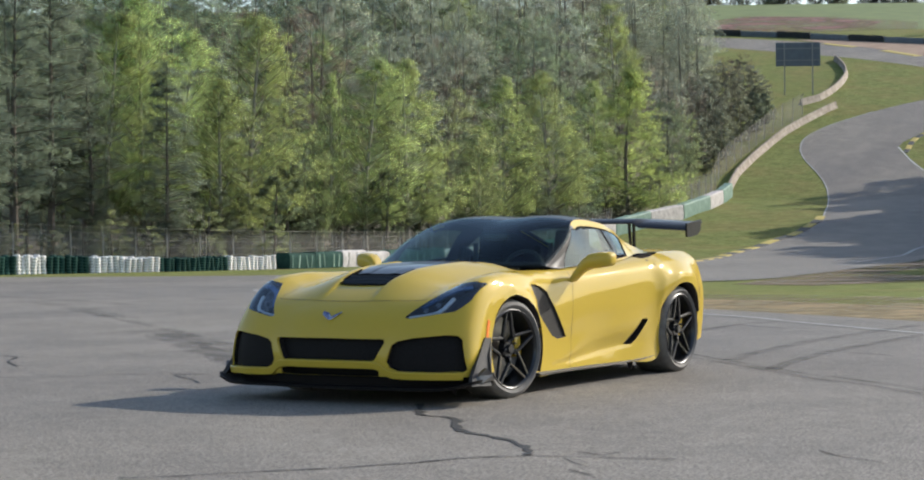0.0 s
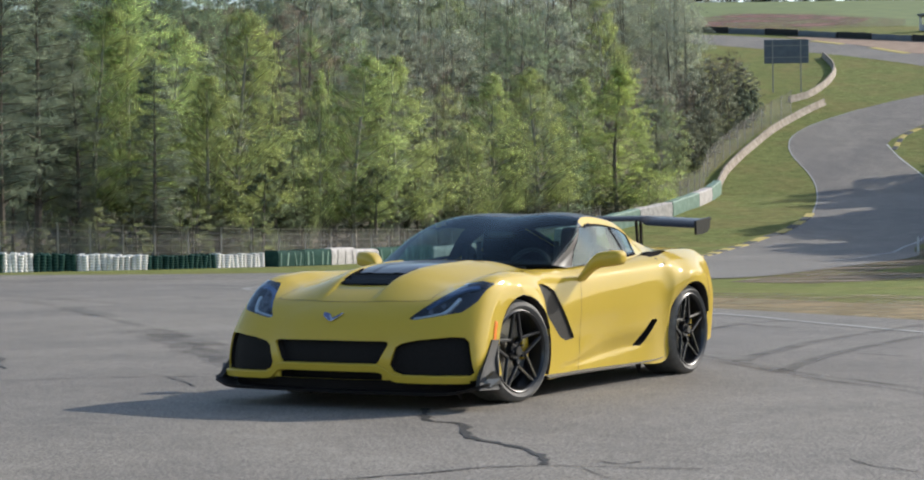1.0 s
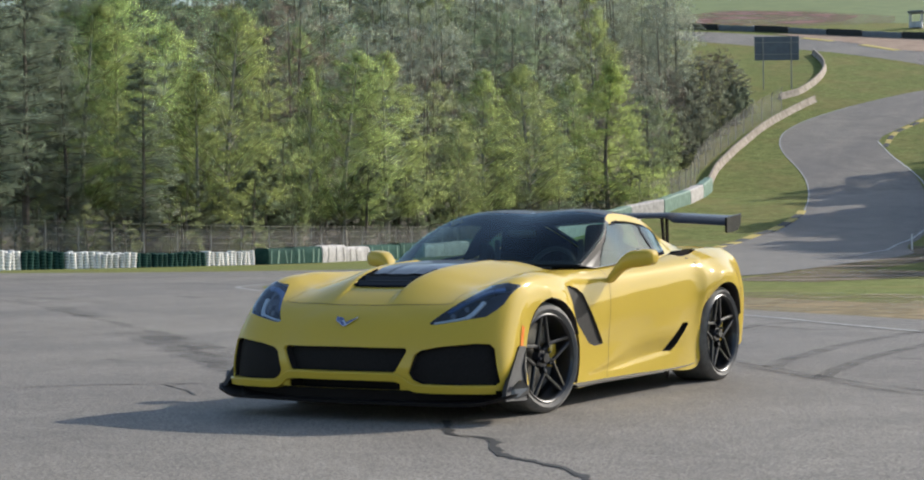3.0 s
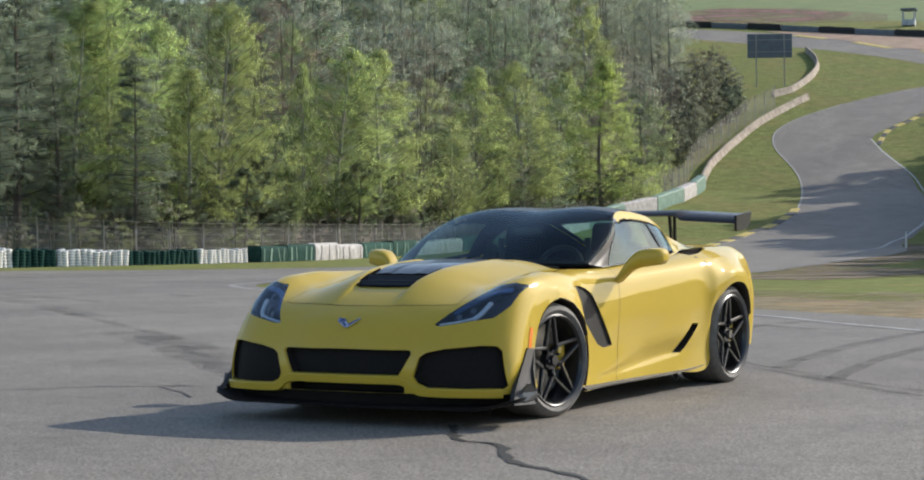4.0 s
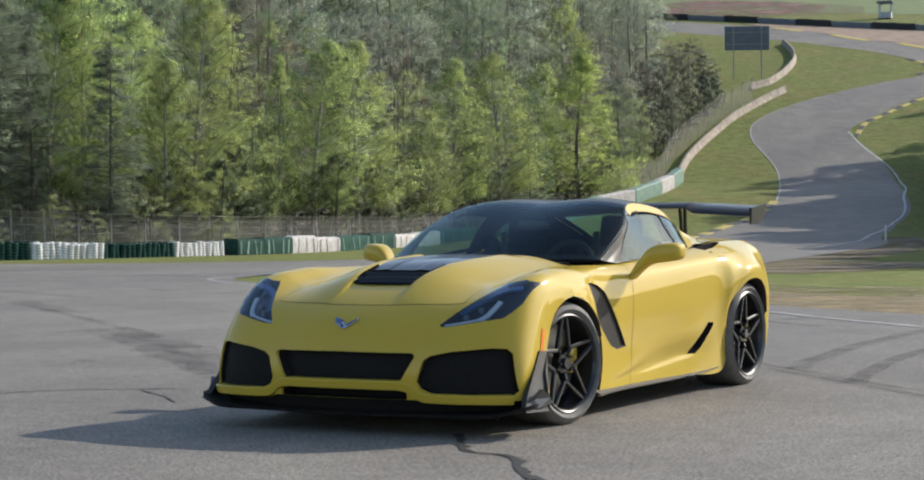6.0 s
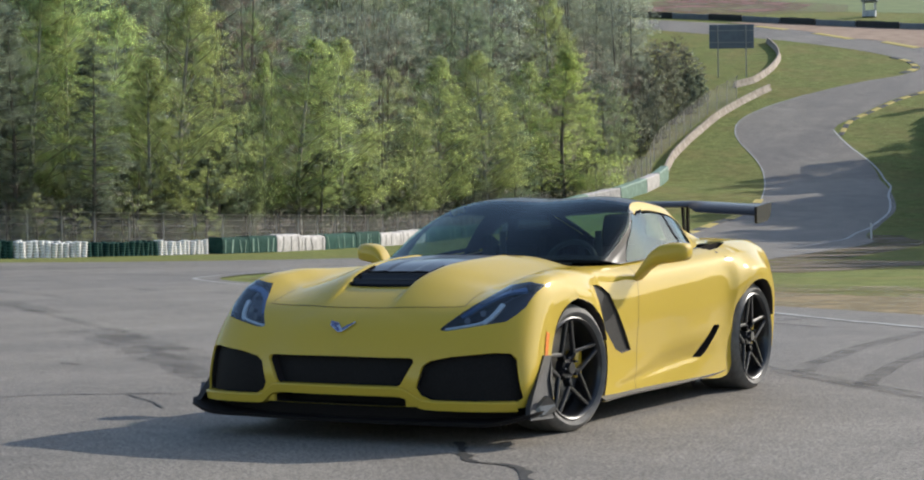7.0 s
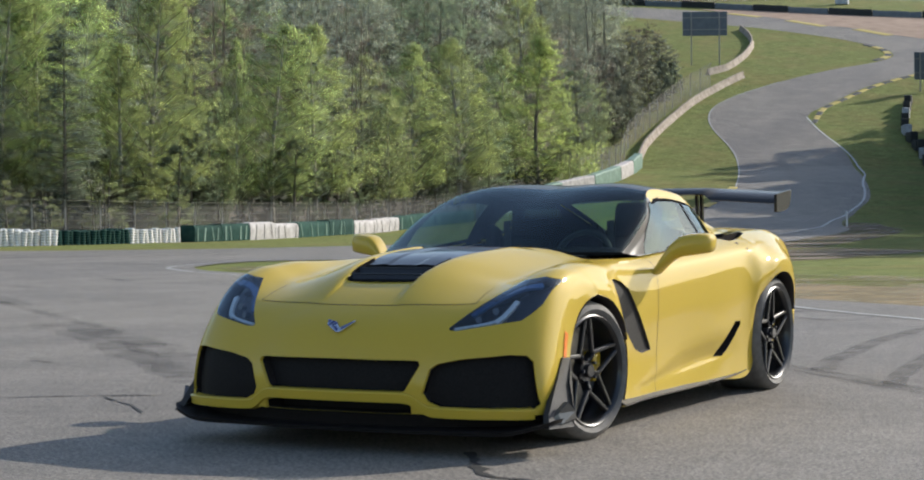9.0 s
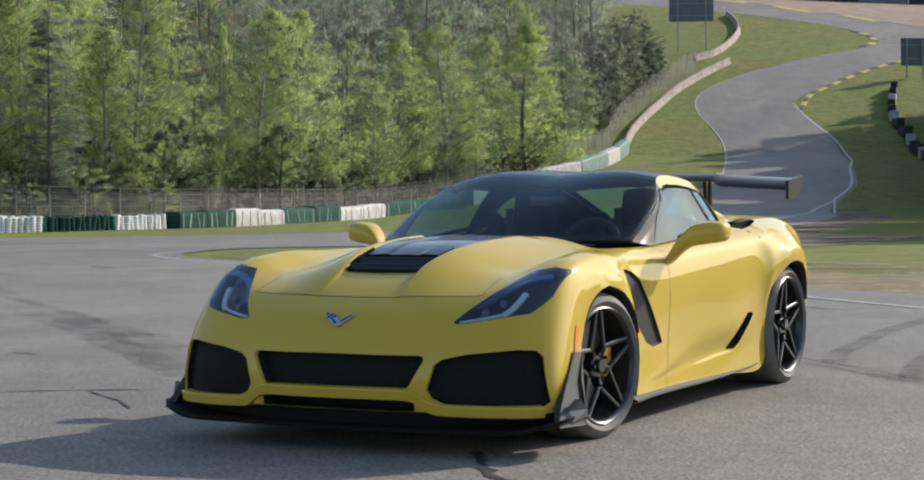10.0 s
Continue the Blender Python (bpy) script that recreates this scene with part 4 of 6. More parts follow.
# dark lips round the wheel arches
def lips(s):
    for y0, r, a0, a1 in ((FY, FR, -20, 165), (RY, RR, -20, 165)):
        b = bmesh.new()
        prev = None
        for a in range(a0, a1, 5):
            x = .955 if y0 < 0 else float(np.interp(a, (-20, 25, 62, 90, 125, 165), (.885, .915, .966, .981, .970, .925)))
            c = [Vector((s * xx, y0 - rr * math.cos(radians(a)), .338 + rr * math.sin(radians(a)))) for xx, rr in ((x, r), (x - .03, r - .008), (x - .12, r + .02))]
            cur = [b.verts.new(q) for q in c]
            if prev:
                for q in range(2):
                    b.faces.new((prev[q], prev[q + 1], cur[q + 1], cur[q]))
            prev = cur
        part("arch_lip", b, BLACK_MATT, car)


mod_both(lips)

# splitter: black plate under the nose, with raised ends and winglets
EDGE = [(0, -2.255), (.30, -2.25), (.55, -2.225), (.75, -2.21), (.91, -2.155), (1.0, -2.115), (1.045, -2.06), (1.055, -1.97), (1.03, -1.80)]
INNER = [(0, -2.0), (.30, -2.0), (.55, -1.98), (.72, -1.93), (.82, -1.87), (.86, -1.84), (.88, -1.82), (.90, -1.78), (.90, -1.72)]
bm = bmesh.new()
for s in (1, -1):
    prev = None
    for (x, y), (xi, yi) in zip([tuple(q) for q in spline(EDGE, .05)], [tuple(q) for q in spline(INNER, .05)] + [INNER[-1]] * 40):
        rise = .035 * max(0, (x - .80) / .2) ** 2
        xi = min(xi, x - .05)
        cur = [bm.verts.new((s * x, y, .118 + rise)), bm.verts.new((s * x, y + .004, .102 + rise)), bm.verts.new((s * xi, max(yi, y + .12), .11)), bm.verts.new((s * xi, max(yi, y + .12), .145))]
        if prev:
            for q in range(4):
                bm.faces.new((prev[q], prev[(q + 1) % 4], cur[(q + 1) % 4], cur[q]))
        prev = cur
    bm.faces.new(prev)
bmesh.ops.remove_doubles(bm, verts=bm.verts[:], dist=.0005)
part("splitter", bm, SPLITTER, car, "satin black front splitter", sharp=40)
bm = bmesh.new()
for s in (1, -1):
    prev = None
    for x, y in [tuple(q) for q in spline([(0, -2.22), (.45, -2.17), (.66, -2.10), (.83, -2.03), (.93, -1.97), (.985, -1.90), (.985, -1.72)], .06)]:
        cur = [bm.verts.new((s * x, y, .195)), bm.verts.new((s * x * .99, y + .02, .12))]
        if prev:
            bm.faces.new((prev[0], prev[1], cur[1], cur[0]))
        prev = cur
part("air_dam", bm, SPLITTER, car, "matt black air dam")


# raised yellow blade under the openings of the nose
def blade(s):
    b = bmesh.new()
    prev = None
    for x, z in [tuple(q) for q in spline([(0, .272), (.30, .272), (.385, .266), (.425, .246), (.47, .216), (.54, .206), (.80, .203), (.94, .202)], .02)]:
        p = on_body(s * x, -3.2, z, (0, 1, 0), 0)
        if p is None:
            continue
        n = body_normal(p)
        n = Vector((n.x, n.y, 0)).normalized()
        if n.y > 0:
            n = -n
        cur = [b.verts.new(p + q) for q in (n * -.03 + Vector((0, 0, .021)), n * .012 + Vector((0, 0, .017)), n * .018 + Vector((0, 0, .010)), n * .010 + Vector((0, 0, -.030)), n * -.03 + Vector((0, 0, -.036)))]
        if prev:
            for k in range(5):
                b.faces.new((prev[k], prev[(k + 1) % 5], cur[(k + 1) % 5], cur[k]))
        prev = cur
    part("bumper_blade", b, PAINT, car, sharp=28)


mod_both(blade)


def winglet(s):
    b = bmesh.new()
    tri = [(.972, -1.745, .43), (.970, -1.825, .435), (.986, -1.945, .30), (1.001, -2.045, .19), (1.022, -2.085, .135), (1.06, -1.90, .13), (1.05, -1.88, .20), (1.01, -1.835, .32)]
    out = [b.verts.new((s * (x + .012), y, z)) for x, y, z in tri]
    inn = [b.verts.new((s * (x - .02), y + .01, z)) for x, y, z in tri]
    for k in range(1, 7):
        b.faces.new((out[0], out[k], out[k + 1]))
        b.faces.new((inn[0], inn[k + 1], inn[k]))
    for k in range(8):
        b.faces.new((out[k], out[(k + 1) % 8], inn[(k + 1) % 8], inn[k]))
    part("winglet", b, CARBON_GREY, car, "grey carbon corner winglet", sharp=40)
    b = bmesh.new()
    canard = [(1.0, -2.05, .160), (1.03, -2.0, .198), (1.057, -1.95, .246), (1.066, -1.89, .20), (1.066, -1.885, .166), (1.045, -1.99, .150)]
    out = [b.verts.new((s * (x + .01), y, z)) for x, y, z in canard]
    inn = [b.verts.new((s * (x - .014), y, z)) for x, y, z in canard]
    b.faces.new(out)
    b.faces.new(inn[::-1])
    for k in range(6):
        b.faces.new((out[k], out[(k + 1) % 6], inn[(k + 1) % 6], inn[k]))
    part("canard", b, CARBON_GLOSS, car, "gloss carbon canard", smooth=False)


mod_both(winglet)


# side skirts
def skirt(s):
    b = bmesh.new()
    prev = None
    for x, y, z in [tuple(q) for q in spline([(.95, -.985, .13), (.915, -.6, .13), (.91, 0, .128), (.915, .5, .134), (.915, .80, .145), (.908, .93, .155)], .06)]:
        h = .006 + .004 * max(0, min(1, .5 - y))
        x -= .022
        pr = [(x - .06, y, z + h + .016), (x - .008, y, z + h), (x + .008, y, z + h * .2), (x + .009, y, z - h * .6), (x - .08, y, z - h * .5)]
        cur = [b.verts.new((s * q[0], q[1], q[2])) for q in pr]
        if prev:
            for q in range(5):
                b.faces.new((prev[q], prev[(q + 1) % 5], cur[(q + 1) % 5], cur[q]))
        else:
            b.faces.new(cur)
        prev = cur
    b.faces.new(prev[::-1])
    part("side_skirt", b, SKIRT, car, "dark grey carbon side skirt", sharp=30)
    tri = [(.905, .898), (.935, .90), (.965, .862), (.955, .846)]
    b = bmesh.new()
    b.faces.new([b.verts.new(on_body(s * 3, y, z, (-s, 0, 0), .002)) for y, z in tri])
    part("door_release", b, BLACK_MATT, car, "dark door handle pocket", smooth=False)


mod_both(skirt)


# panel gaps
def gp(i, j, s=1):
    p = BODY[int(round(i * NI))][int(round(j * NJ))]
    return Vector((p[0] * s, p[1], p[2]))


hood_line = [gp(4, c / 8, -1) for c in range(24, 0, -1)] + [gp(4, c / 8) for c in range(0, 25)]
seam("hood_gap", hood_line, .005, BLACK_MATT, car)


def gaps(s):
    seam("fender_gap", [gp(r / 10, 3.0, s) for r in range(40, 50)], .003, BLACK_MATT, car)
    seam("door_gap", [gp(11.3, c / 8, s) for c in range(31, 65)], .0035, BLACK_MATT, car)
    seam("window_seal", [gp(r / 10, 3.9, s) for r in range(106, 142)], .012, BLACK_GLOSS, car, .003)


mod_both(gaps)


# door mirrors
def mirror(s):
    """A tapered stalk that swells into the mirror's shell, in one sweep."""
    b = bmesh.new()
    prev = None
    stations = [(.835, -.300, .780, .062, .024), (.858, -.292, .812, .060, .032), (.885, -.278, .848, .060, .040), (.918, -.262, .884, .066, .048), (.960, -.246, .908, .076, .055),
                (1.010, -.232, .917, .080, .057), (1.060, -.218, .922, .076, .055), (1.096, -.206, .923, .066, .049), (1.112, -.200, .923, .046, .036), (1.117, -.197, .923, .012, .010)]
    for x, y, z, hy, hz in [tuple(q) for q in spline(stations, .016)]:
        ring_ = []
        for k in range(20):
            c, q = math.cos(k * math.pi / 10), math.sin(k * math.pi / 10)
            ring_.append(b.verts.new((s * x, y + hy * math.copysign(abs(c) ** .55, c), z + hz * math.copysign(abs(q) ** .55, q) + .10 * hz * c)))
        if prev:
            for k in range(20):
                b.faces.new((prev[k], prev[(k + 1) % 20], ring_[(k + 1) % 20], ring_[k]))
        prev = ring_
    b.faces.new(prev)
    shell = part("mirror_shell", b, PAINT, car, sharp=50)
    b = bmesh.new()
    box(b, (.10, .006, .075), pose(s * 1.015, -.158, .914, 0, 0, s * 12), .01, 2)
    part("mirror_glass", b, CHROME, shell)


mod_both(mirror)


# rear wing on two struts
def wing():
    b = bmesh.new()
    prev = None
    for k in range(-39, 40):
        x = k / 39 * .78
        q = max(0, (abs(x) - .30) / .48)
        step = max(0, min(1, (abs(x) - .29) / .07))
        step = step * step * (3 - 2 * step)
        z, twist = 1.222 - .035 * step - .030 * q, 5.5 + 6 * step
        prof = [(0, .006), (.03, .022), (.12, .034), (.24, .022), (.36, .006), (.36, 0), (.24, .004), (.12, .006), (.03, -.004)]
        cur = []
        for py, pz in prof:
            yy = 1.77 + py * math.cos(radians(twist)) - pz * math.sin(radians(twist))
            cur.append(b.verts.new((x, yy, z - .035 + py * math.sin(radians(twist)) + pz)))
        if prev:
            for i in range(9):
                b.faces.new((prev[i], prev[(i + 1) % 9], cur[(i + 1) % 9], cur[i]))
        else:
            b.faces.new(cur)
        prev = cur
    b.faces.new(prev[::-1])
    w = part("rear_wing", b, CARBON, car, "black carbon rear wing", sharp=40)
    for s in (1, -1):
        b = bmesh.new()
        pts = [(1.79, 1.186), (1.79, 1.082), (1.80, 1.072), (1.90, 1.076), (2.0, 1.092), (2.055, 1.125), (2.08, 1.218), (1.93, 1.202)]
        lo = [b.verts.new((s * .775, y, z)) for y, z in pts]
        hi = [b.verts.new((s * .793, y, z)) for y, z in pts]
        b.faces.new(hi)
        b.faces.new(lo[::-1])
        for k in range(len(pts)):
            b.faces.new((lo[k], lo[(k + 1) % 8], hi[(k + 1) % 8], hi[k]))
        part("end_plate", b, CARBON, w, "carbon wing end plate", smooth=False)
        for y0, y1 in ((1.84, 1.86), (1.90, 1.95)):
            b = bmesh.new()
            beam(b, (s * .225, y0 + .06, .955), (s * .225, y1, 1.19), .018, .034, up=(0, 1, 0), bev=.004)
            part("wing_strut", b, BLACK_GLOSS, w)


wing()


# cabin: seats, dash, wheel, mirror
def seat(x):
    b = bmesh.new()
    box(b, (.44, .16, .52), pose(x, .52, .69, -14, 0, 0), .05, 3)
    back = part("seat_back", b, SEAT, car, "black bucket seat back")
    b = bmesh.new()
    box(b, (.28, .11, .28), pose(x, .60, 1.005, -12, 0, 0), .05, 3)
    part("headrest", b, SEAT, back)
    for s in (1, -1):
        b = bmesh.new()
        box(b, (.07, .2, .42), pose(x + s * .21, .46, .80, -14, 0, s * -12), .03, 2)
        part("seat_bolster", b, SEAT, back)
    b = bmesh.new()
    beam(b, (x - .13, .50, 1.04), (x - .10, .44, .75), .045, .006, up=(0, 1, 0))
    part("seat_belt", b, TRIM, back)


seat(.34)
seat(-.34)
bm = bmesh.new()
prev = None
for x in np.linspace(-.66, .66, 23):
    hump = .035 * math.exp(-((x - .34) / .2) ** 2)
    back = -.62 + .45 * (abs(x) / .66) ** 2
    cur = [bm.verts.new((x, y, z)) for y, z in ((back - .22 if abs(x) < .5 else back - .05, .862), (back + .06, .868 + hump * .4), (back + .20, .865 + hump), (back + .27, .84 + hump), (back + .30, .70))]
    if prev:
        for k in range(4):
            bm.faces.new((prev[k], prev[k + 1], cur[k + 1], cur[k]))
    prev = cur
part("dashboard", bm, SEAT, car, "black dashboard")
bm = bmesh.new()
lathe(bm, [(.165 + .016 * math.cos(a), .016 * math.sin(a)) for a in [k * math.pi / 5 for k in range(11)]], 40)
bmesh.ops.transform(bm, matrix=pose(.34, -.18, .83, 0, 0, 90) @ pose(0, 0, 0, 0, 22, 0), verts=bm.verts[:])
wheel_ = part("steering_wheel", bm, TRIM, car, "black steering wheel")
bm = bmesh.new()
box(bm, (.30, .02, .05), pose(.34, -.18, .83, -20, 0, 0), .008, 1)
box(bm, (.10, .04, .10), pose(.34, -.19, .82, -20, 0, 0), .02, 2)
part("steering_spokes", bm, TRIM, wheel_)
bm = bmesh.new()
box(bm, (.22, .03, .06), pose(0, .02, 1.085), .012, 2)
part("cabin_mirror", bm, BLACK_GLOSS, car)
bm = bmesh.new()
box(bm, (.98, .05, .09), pose(0, .95, .93), .02, 2)
part("roll_hoop", bm, SEAT, car)


# ---- track furniture ----
ribbon_l = ribbon("edge_line", [q for q in VERGE[8:22]], .14, WHITE_LINE, .045, 1.0, .15)
tagged(ribbon_l, "worn white line along the track edge", "line", kind="structure")
tagged(ribbon("edge_line", [(17.5, 96), (20.5, 105), (23.2, 114), (25, 119.5), (29.1, 133.2), (32.5, 142.5), (34.3, 147), (35.7, 151), (37.4, 157.5), (39, 164.6), (41.5, 174), (43.0, 182.6), (43.6, 190), (43.35, 200), (43.6, 208)], .19, BRIGHTENED_LINE, .045, 1.0, .15, seed=2), "worn white line along the track edge", "line", kind="structure")
tagged(ribbon("edge_line", [(9.5, 5), (4.5, 19.6), (3.6, 22.3), (2.7, 24.9), (-.7, 31), (-4.1, 37.5), (-5.6, 42.3), (-5.9, 45), (-5.4, 49), (-4.6, 51.6), (-3, 52.3), (1, 51.8), (4, 51.7)], .10, WHITE_LINE, .026, .5, .2, seed=3), "faded white line along the infield edge", "line", kind="structure")
tagged(drape("dirt_shoulder", [(14, 0), (8, 14), (5.1, 22.3), (4.2, 24.1), (2.9, 26.7), (-.5, 32.5), (-3.7, 38.1), (-3.2, 38.6), (.3, 34.4), (2.3, 32.3), (4.0, 30.6), (5.2, 28.2), (7.0, 26.3), (8.2, 22.6), (9.6, 19.9), (11.1, 15.3), (13.2, 9.5), (17, 2)], DRY_GRASS, .010), "strip of brown dry grass beside the asphalt", "ground", kind="structure")
tagged(drape("dry_verge", [(8, 14), (3.0, 26.9), (-3.5, 38.6), (-4.8, 43), (-4.5, 45.5), (-2.5, 41), (2.5, 36), (6.5, 32), (9.5, 26), (12.5, 17), (19, 3), (14, 3)], DRY_TUFTS, .014), "thin dry grass fading into green", "ground", kind="structure")


tagged(drape("bare_verge", [(10.3, 64), (14.5, 77), (20.2, 95), (25.6, 113.5), (29.0, 130), (31.2, 129), (28.2, 111), (22.5, 92), (17, 76), (12.8, 64), (14.5, 56), (10.8, 48.5), (7.2, 43), (5.6, 46)], SOIL, .012), "thin brown soil and dry grass at the track edge", "ground", kind="structure")


def kerb_run(line, label, piece=2.2, start=0, half=.45):
    root = tagged(new("kerb"), label, "kerb", kind="structure")
    pts = spline(line, .05)
    acc, last, k, seg = 0, pts[0], start, [pts[0]]
    for p in pts[1:]:
        acc += np.linalg.norm(p - last)
        last = p
        seg.append(p)
        if acc >= piece:
            a, b = seg[0], seg[-1]
            d = (b - a) / np.linalg.norm(b - a)
            n = np.array((-d[1], d[0]))
            q = [place(*(a + n * half)), place(*(b + n * half)), place(*(b - n * half)), place(*(a - n * half))]
            vs = [v + Vector((0, 0, z)) for z in (0, .07) for v in q]
            vs[4:] = [v + (sum(vs[4:], Vector()) / 4 - v) * .06 for v in vs[4:]]
            mesh_ob("kerb_stone", vs, [(4, 5, 6, 7), (0, 1, 5, 4), (1, 2, 6, 5), (2, 3, 7, 6), (3, 0, 4, 7)], YELLOW_KERB if k % 2 else DARK_KERB, root)
            k += 1
            acc, seg = 0, [p]
    return root


kerb_run([(6.5, 92), (11.0, 108.3), (15.2, 127.6), (19.5, 141.5), (22.7, 147.8), (26.2, 157.6), (27.6, 163)], "yellow and black painted kerb", 3.0, 0, .36)
kerb_run([(43.7, 205), (46.3, 212.0), (49.5, 216.5), (55.6, 224.5), (64, 232.5)], "yellow and black painted kerb", 2.0, 0, .28)
for a, b in (((49.5, 290.4), (53.3, 284.8)), ((56.4, 279.5), (59.9, 270.8)), ((63.6, 267.9), (67.0, 261.9))):
    kerb_run([a, b], "faded yellow painted kerb beside the gravel", math.dist(a, b) * .98, 1, .75)
kerb_run([(61.4, 254), (62.8, 250), (62.1, 244.5), (58.6, 240)], "faded yellow painted kerb", 2.0)

# tyre wall on the outside of the bend
TYRE_LINE = [(-34, 72), (-26, 80.5), (-21, 86), (-16, 90.2), (-11.6, 95.8)]
COVERED_LINE = [(-11.4, 96.2), (-7.8, 104.5), (-5.5, 112), (-3, 121), (-.2, 130), (4, 139)]


def tyre_column(mat):
    bm = bmesh.new()
    prof = []
    for k in range(6):
        z = .118 * k
        prof += [(.160, z + .004), (.195, z + .026), (.204, z + .059), (.195, z + .092), (.160, z + .114)]
    prof.append((.08, .706))
    seg = 10
    rings = [[bm.verts.new((r * math.cos(2 * math.pi * k / seg), r * math.sin(2 * math.pi * k / seg), o)) for k in range(seg)] for r, o in prof]
    for a, b in zip(rings, rings[1:]):
        for k in range(seg):
            bm.faces.new((a[k], a[(k + 1) % seg], b[(k + 1) % seg], b[k]))
    me = bpy.data.meshes.new("tyre_column")
    bm.to_mesh(me)
    bm.free()
    me.materials.append(mat)
    me.polygons.foreach_set("use_smooth", [True] * len(me.polygons))
    return me


COLS = {n: tyre_column(m) for n, m in (("white", TYRE_WHITE), ("green", TYRE_GREEN), ("black", TYRE_BLACK))}
rnd = random.Random(5)
tl = spline(TYRE_LINE, .30)
k = 0
RUNS = [("white", 12), ("green", 9), ("white", 10), ("white", 9), ("green", 16), ("white", 6), ("green", 7), ("white", 6), ("white", 6), ("green", 7), ("green", 7), ("white", 5), ("white", 6)]
for colour, n in RUNS:
    p0 = place(*tl[min(k, len(tl) - 1)])
    bundle = thing("tyre_bundle", f"bundle of stacked {colour} painted tyres beside the track", "tyre wall", "tyre wall bundles", Matrix.Translation(p0))
    for q in tl[k:k + n]:
        for row in (0, 1):
            o = new("tyre_column", COLS[colour])
            o.parent = bundle
            w = place(q[0] - .2 * row, q[1] + .40 * row) - p0
            o.matrix_basis = Matrix.Translation(w + Vector((rnd.uniform(-.03, .03), rnd.uniform(-.04, .04), -.02))) @ pose(0, 0, 0, rnd.uniform(-5, 5), rnd.uniform(-6, 6), rnd.uniform(0, 360)) @ Matrix.Diagonal((.8, .8, rnd.uniform(.93, 1.08) * float(np.interp(q[0], (-21.5, -17), (1.24, 1.0))), 1))
    k += n


def wrapped_block(u, v, ang, length, mat, label, high=1.05):
    t = thing("barrier_block", label, "barrier", "wrapped barrier blocks", turn(ang, u, v))
    bm = bmesh.new()
    box(bm, (length, .75, high), pose(0, 0, high / 2), .09, 2)
    bmesh.ops.subdivide_edges(bm, edges=[e for e in bm.edges if e.calc_length() > .8], cuts=4)
    for q in bm.verts:
        q.co.y += .05 * math.sin(q.co.x * 7 + u)
        q.co.z += .03 * math.sin(q.co.x * 5 + v) * (q.co.z > .3)
    part("cover", bm, mat, t)
    for x in (-.3, .3):
        bm = bmesh.new()
        box(bm, (.05, .80, high + .02), pose(x * length, 0, high / 2), .01)
        part("cover_strip", bm, TRIM, t)


def slope_block(p, q, mat, label, high=1.25, stripes=0, cover_strip=None):
    """A covered barrier from p to q that follows the slope."""
    a, c = place(*p), place(*q)
    t = thing("barrier_block", label, "barrier", "wrapped barrier blocks", Matrix.Translation(a))
    d = (c - a)
    s = Vector((-d.y, d.x, 0)).normalized()
    bm = bmesh.new()
    prev = None
    for k in range(7):
        f = .01 + .98 * k / 6
        sag = .03 * math.sin(k * 2.1 + p[0])
        cur = [bm.verts.new(d * f + s * o + Vector((0, 0, z + sag * (z > .5)))) for o, z in ((.42, -.1), (.45, .5), (.42, high - .1), (.34, high), (-.34, high), (-.42, high - .1), (-.45, .5), (-.42, -.1))]
        if prev:
            for j in range(7):
                bm.faces.new((prev[j], prev[j + 1], cur[j + 1], cur[j]))
        else:
            bm.faces.new(cur)
        prev = cur
    bm.faces.new(prev[::-1])
    cover = part("cover", bm, mat, t)
    rs = random.Random(int(p[1] * 10))
    for k in range(stripes):
        f = (k + .5 + rs.uniform(-.25, .25)) / stripes
        lean = rs.uniform(-.06, .06)
        for side in (1, -1):
            bm = bmesh.new()
            beam(bm, d * f + s * side * .46 + Vector((0, 0, .04)), d * (f + lean) + s * side * .445 + Vector((0, 0, high - .10)), rs.uniform(.07, .16), .02, up=s)
            part("cover_strip", bm, cover_strip, cover)


COVERED = [(-11.4, 96.2), (-10.3, 98.7), (-9.1, 101.3), (-8.0, 104.1), (-6.9, 107), (-5.4, 112.2), (-4.1, 116.9), (-2.8, 121.7), (-1.4, 126.5), (1.1, 133), (4, 139)]
for i, (p, q) in enumerate(zip(COVERED, COVERED[1:])):
    # strips on white covers are painted fold shade, on green ones pale straps
    white = i // 2 % 2 == 1
    slope_block(p, q, DIRTY_WHITE if white else TYRE_GREEN, "dirty white covered tyre barrier beside the track" if white else "dark-green covered tyre barrier with pale straps beside the track", .80 + .05 * (i % 3), 3 if white else 4, CREASE_GREY if white else TYRE_PALEGREEN)
BLOCKS = spline([(5, 141), (8.5, 148.5), (11.8, 155), (15, 160.5), (18.3, 170), (20.4, 178), (22, 184)], 6.0)
for i, (p, q) in enumerate(zip(BLOCKS, BLOCKS[1:])):
    a = math.degrees(math.atan2(q[1] - p[1], q[0] - p[0]))
    m = (p + q) / 2
    white = i % 2 == 0
    slope_block(p, q, DIRTY_WHITE if white else TYRE_PALEGREEN, "white covered tyre barrier on the grass" if white else "faded green covered tyre barrier on the grass")


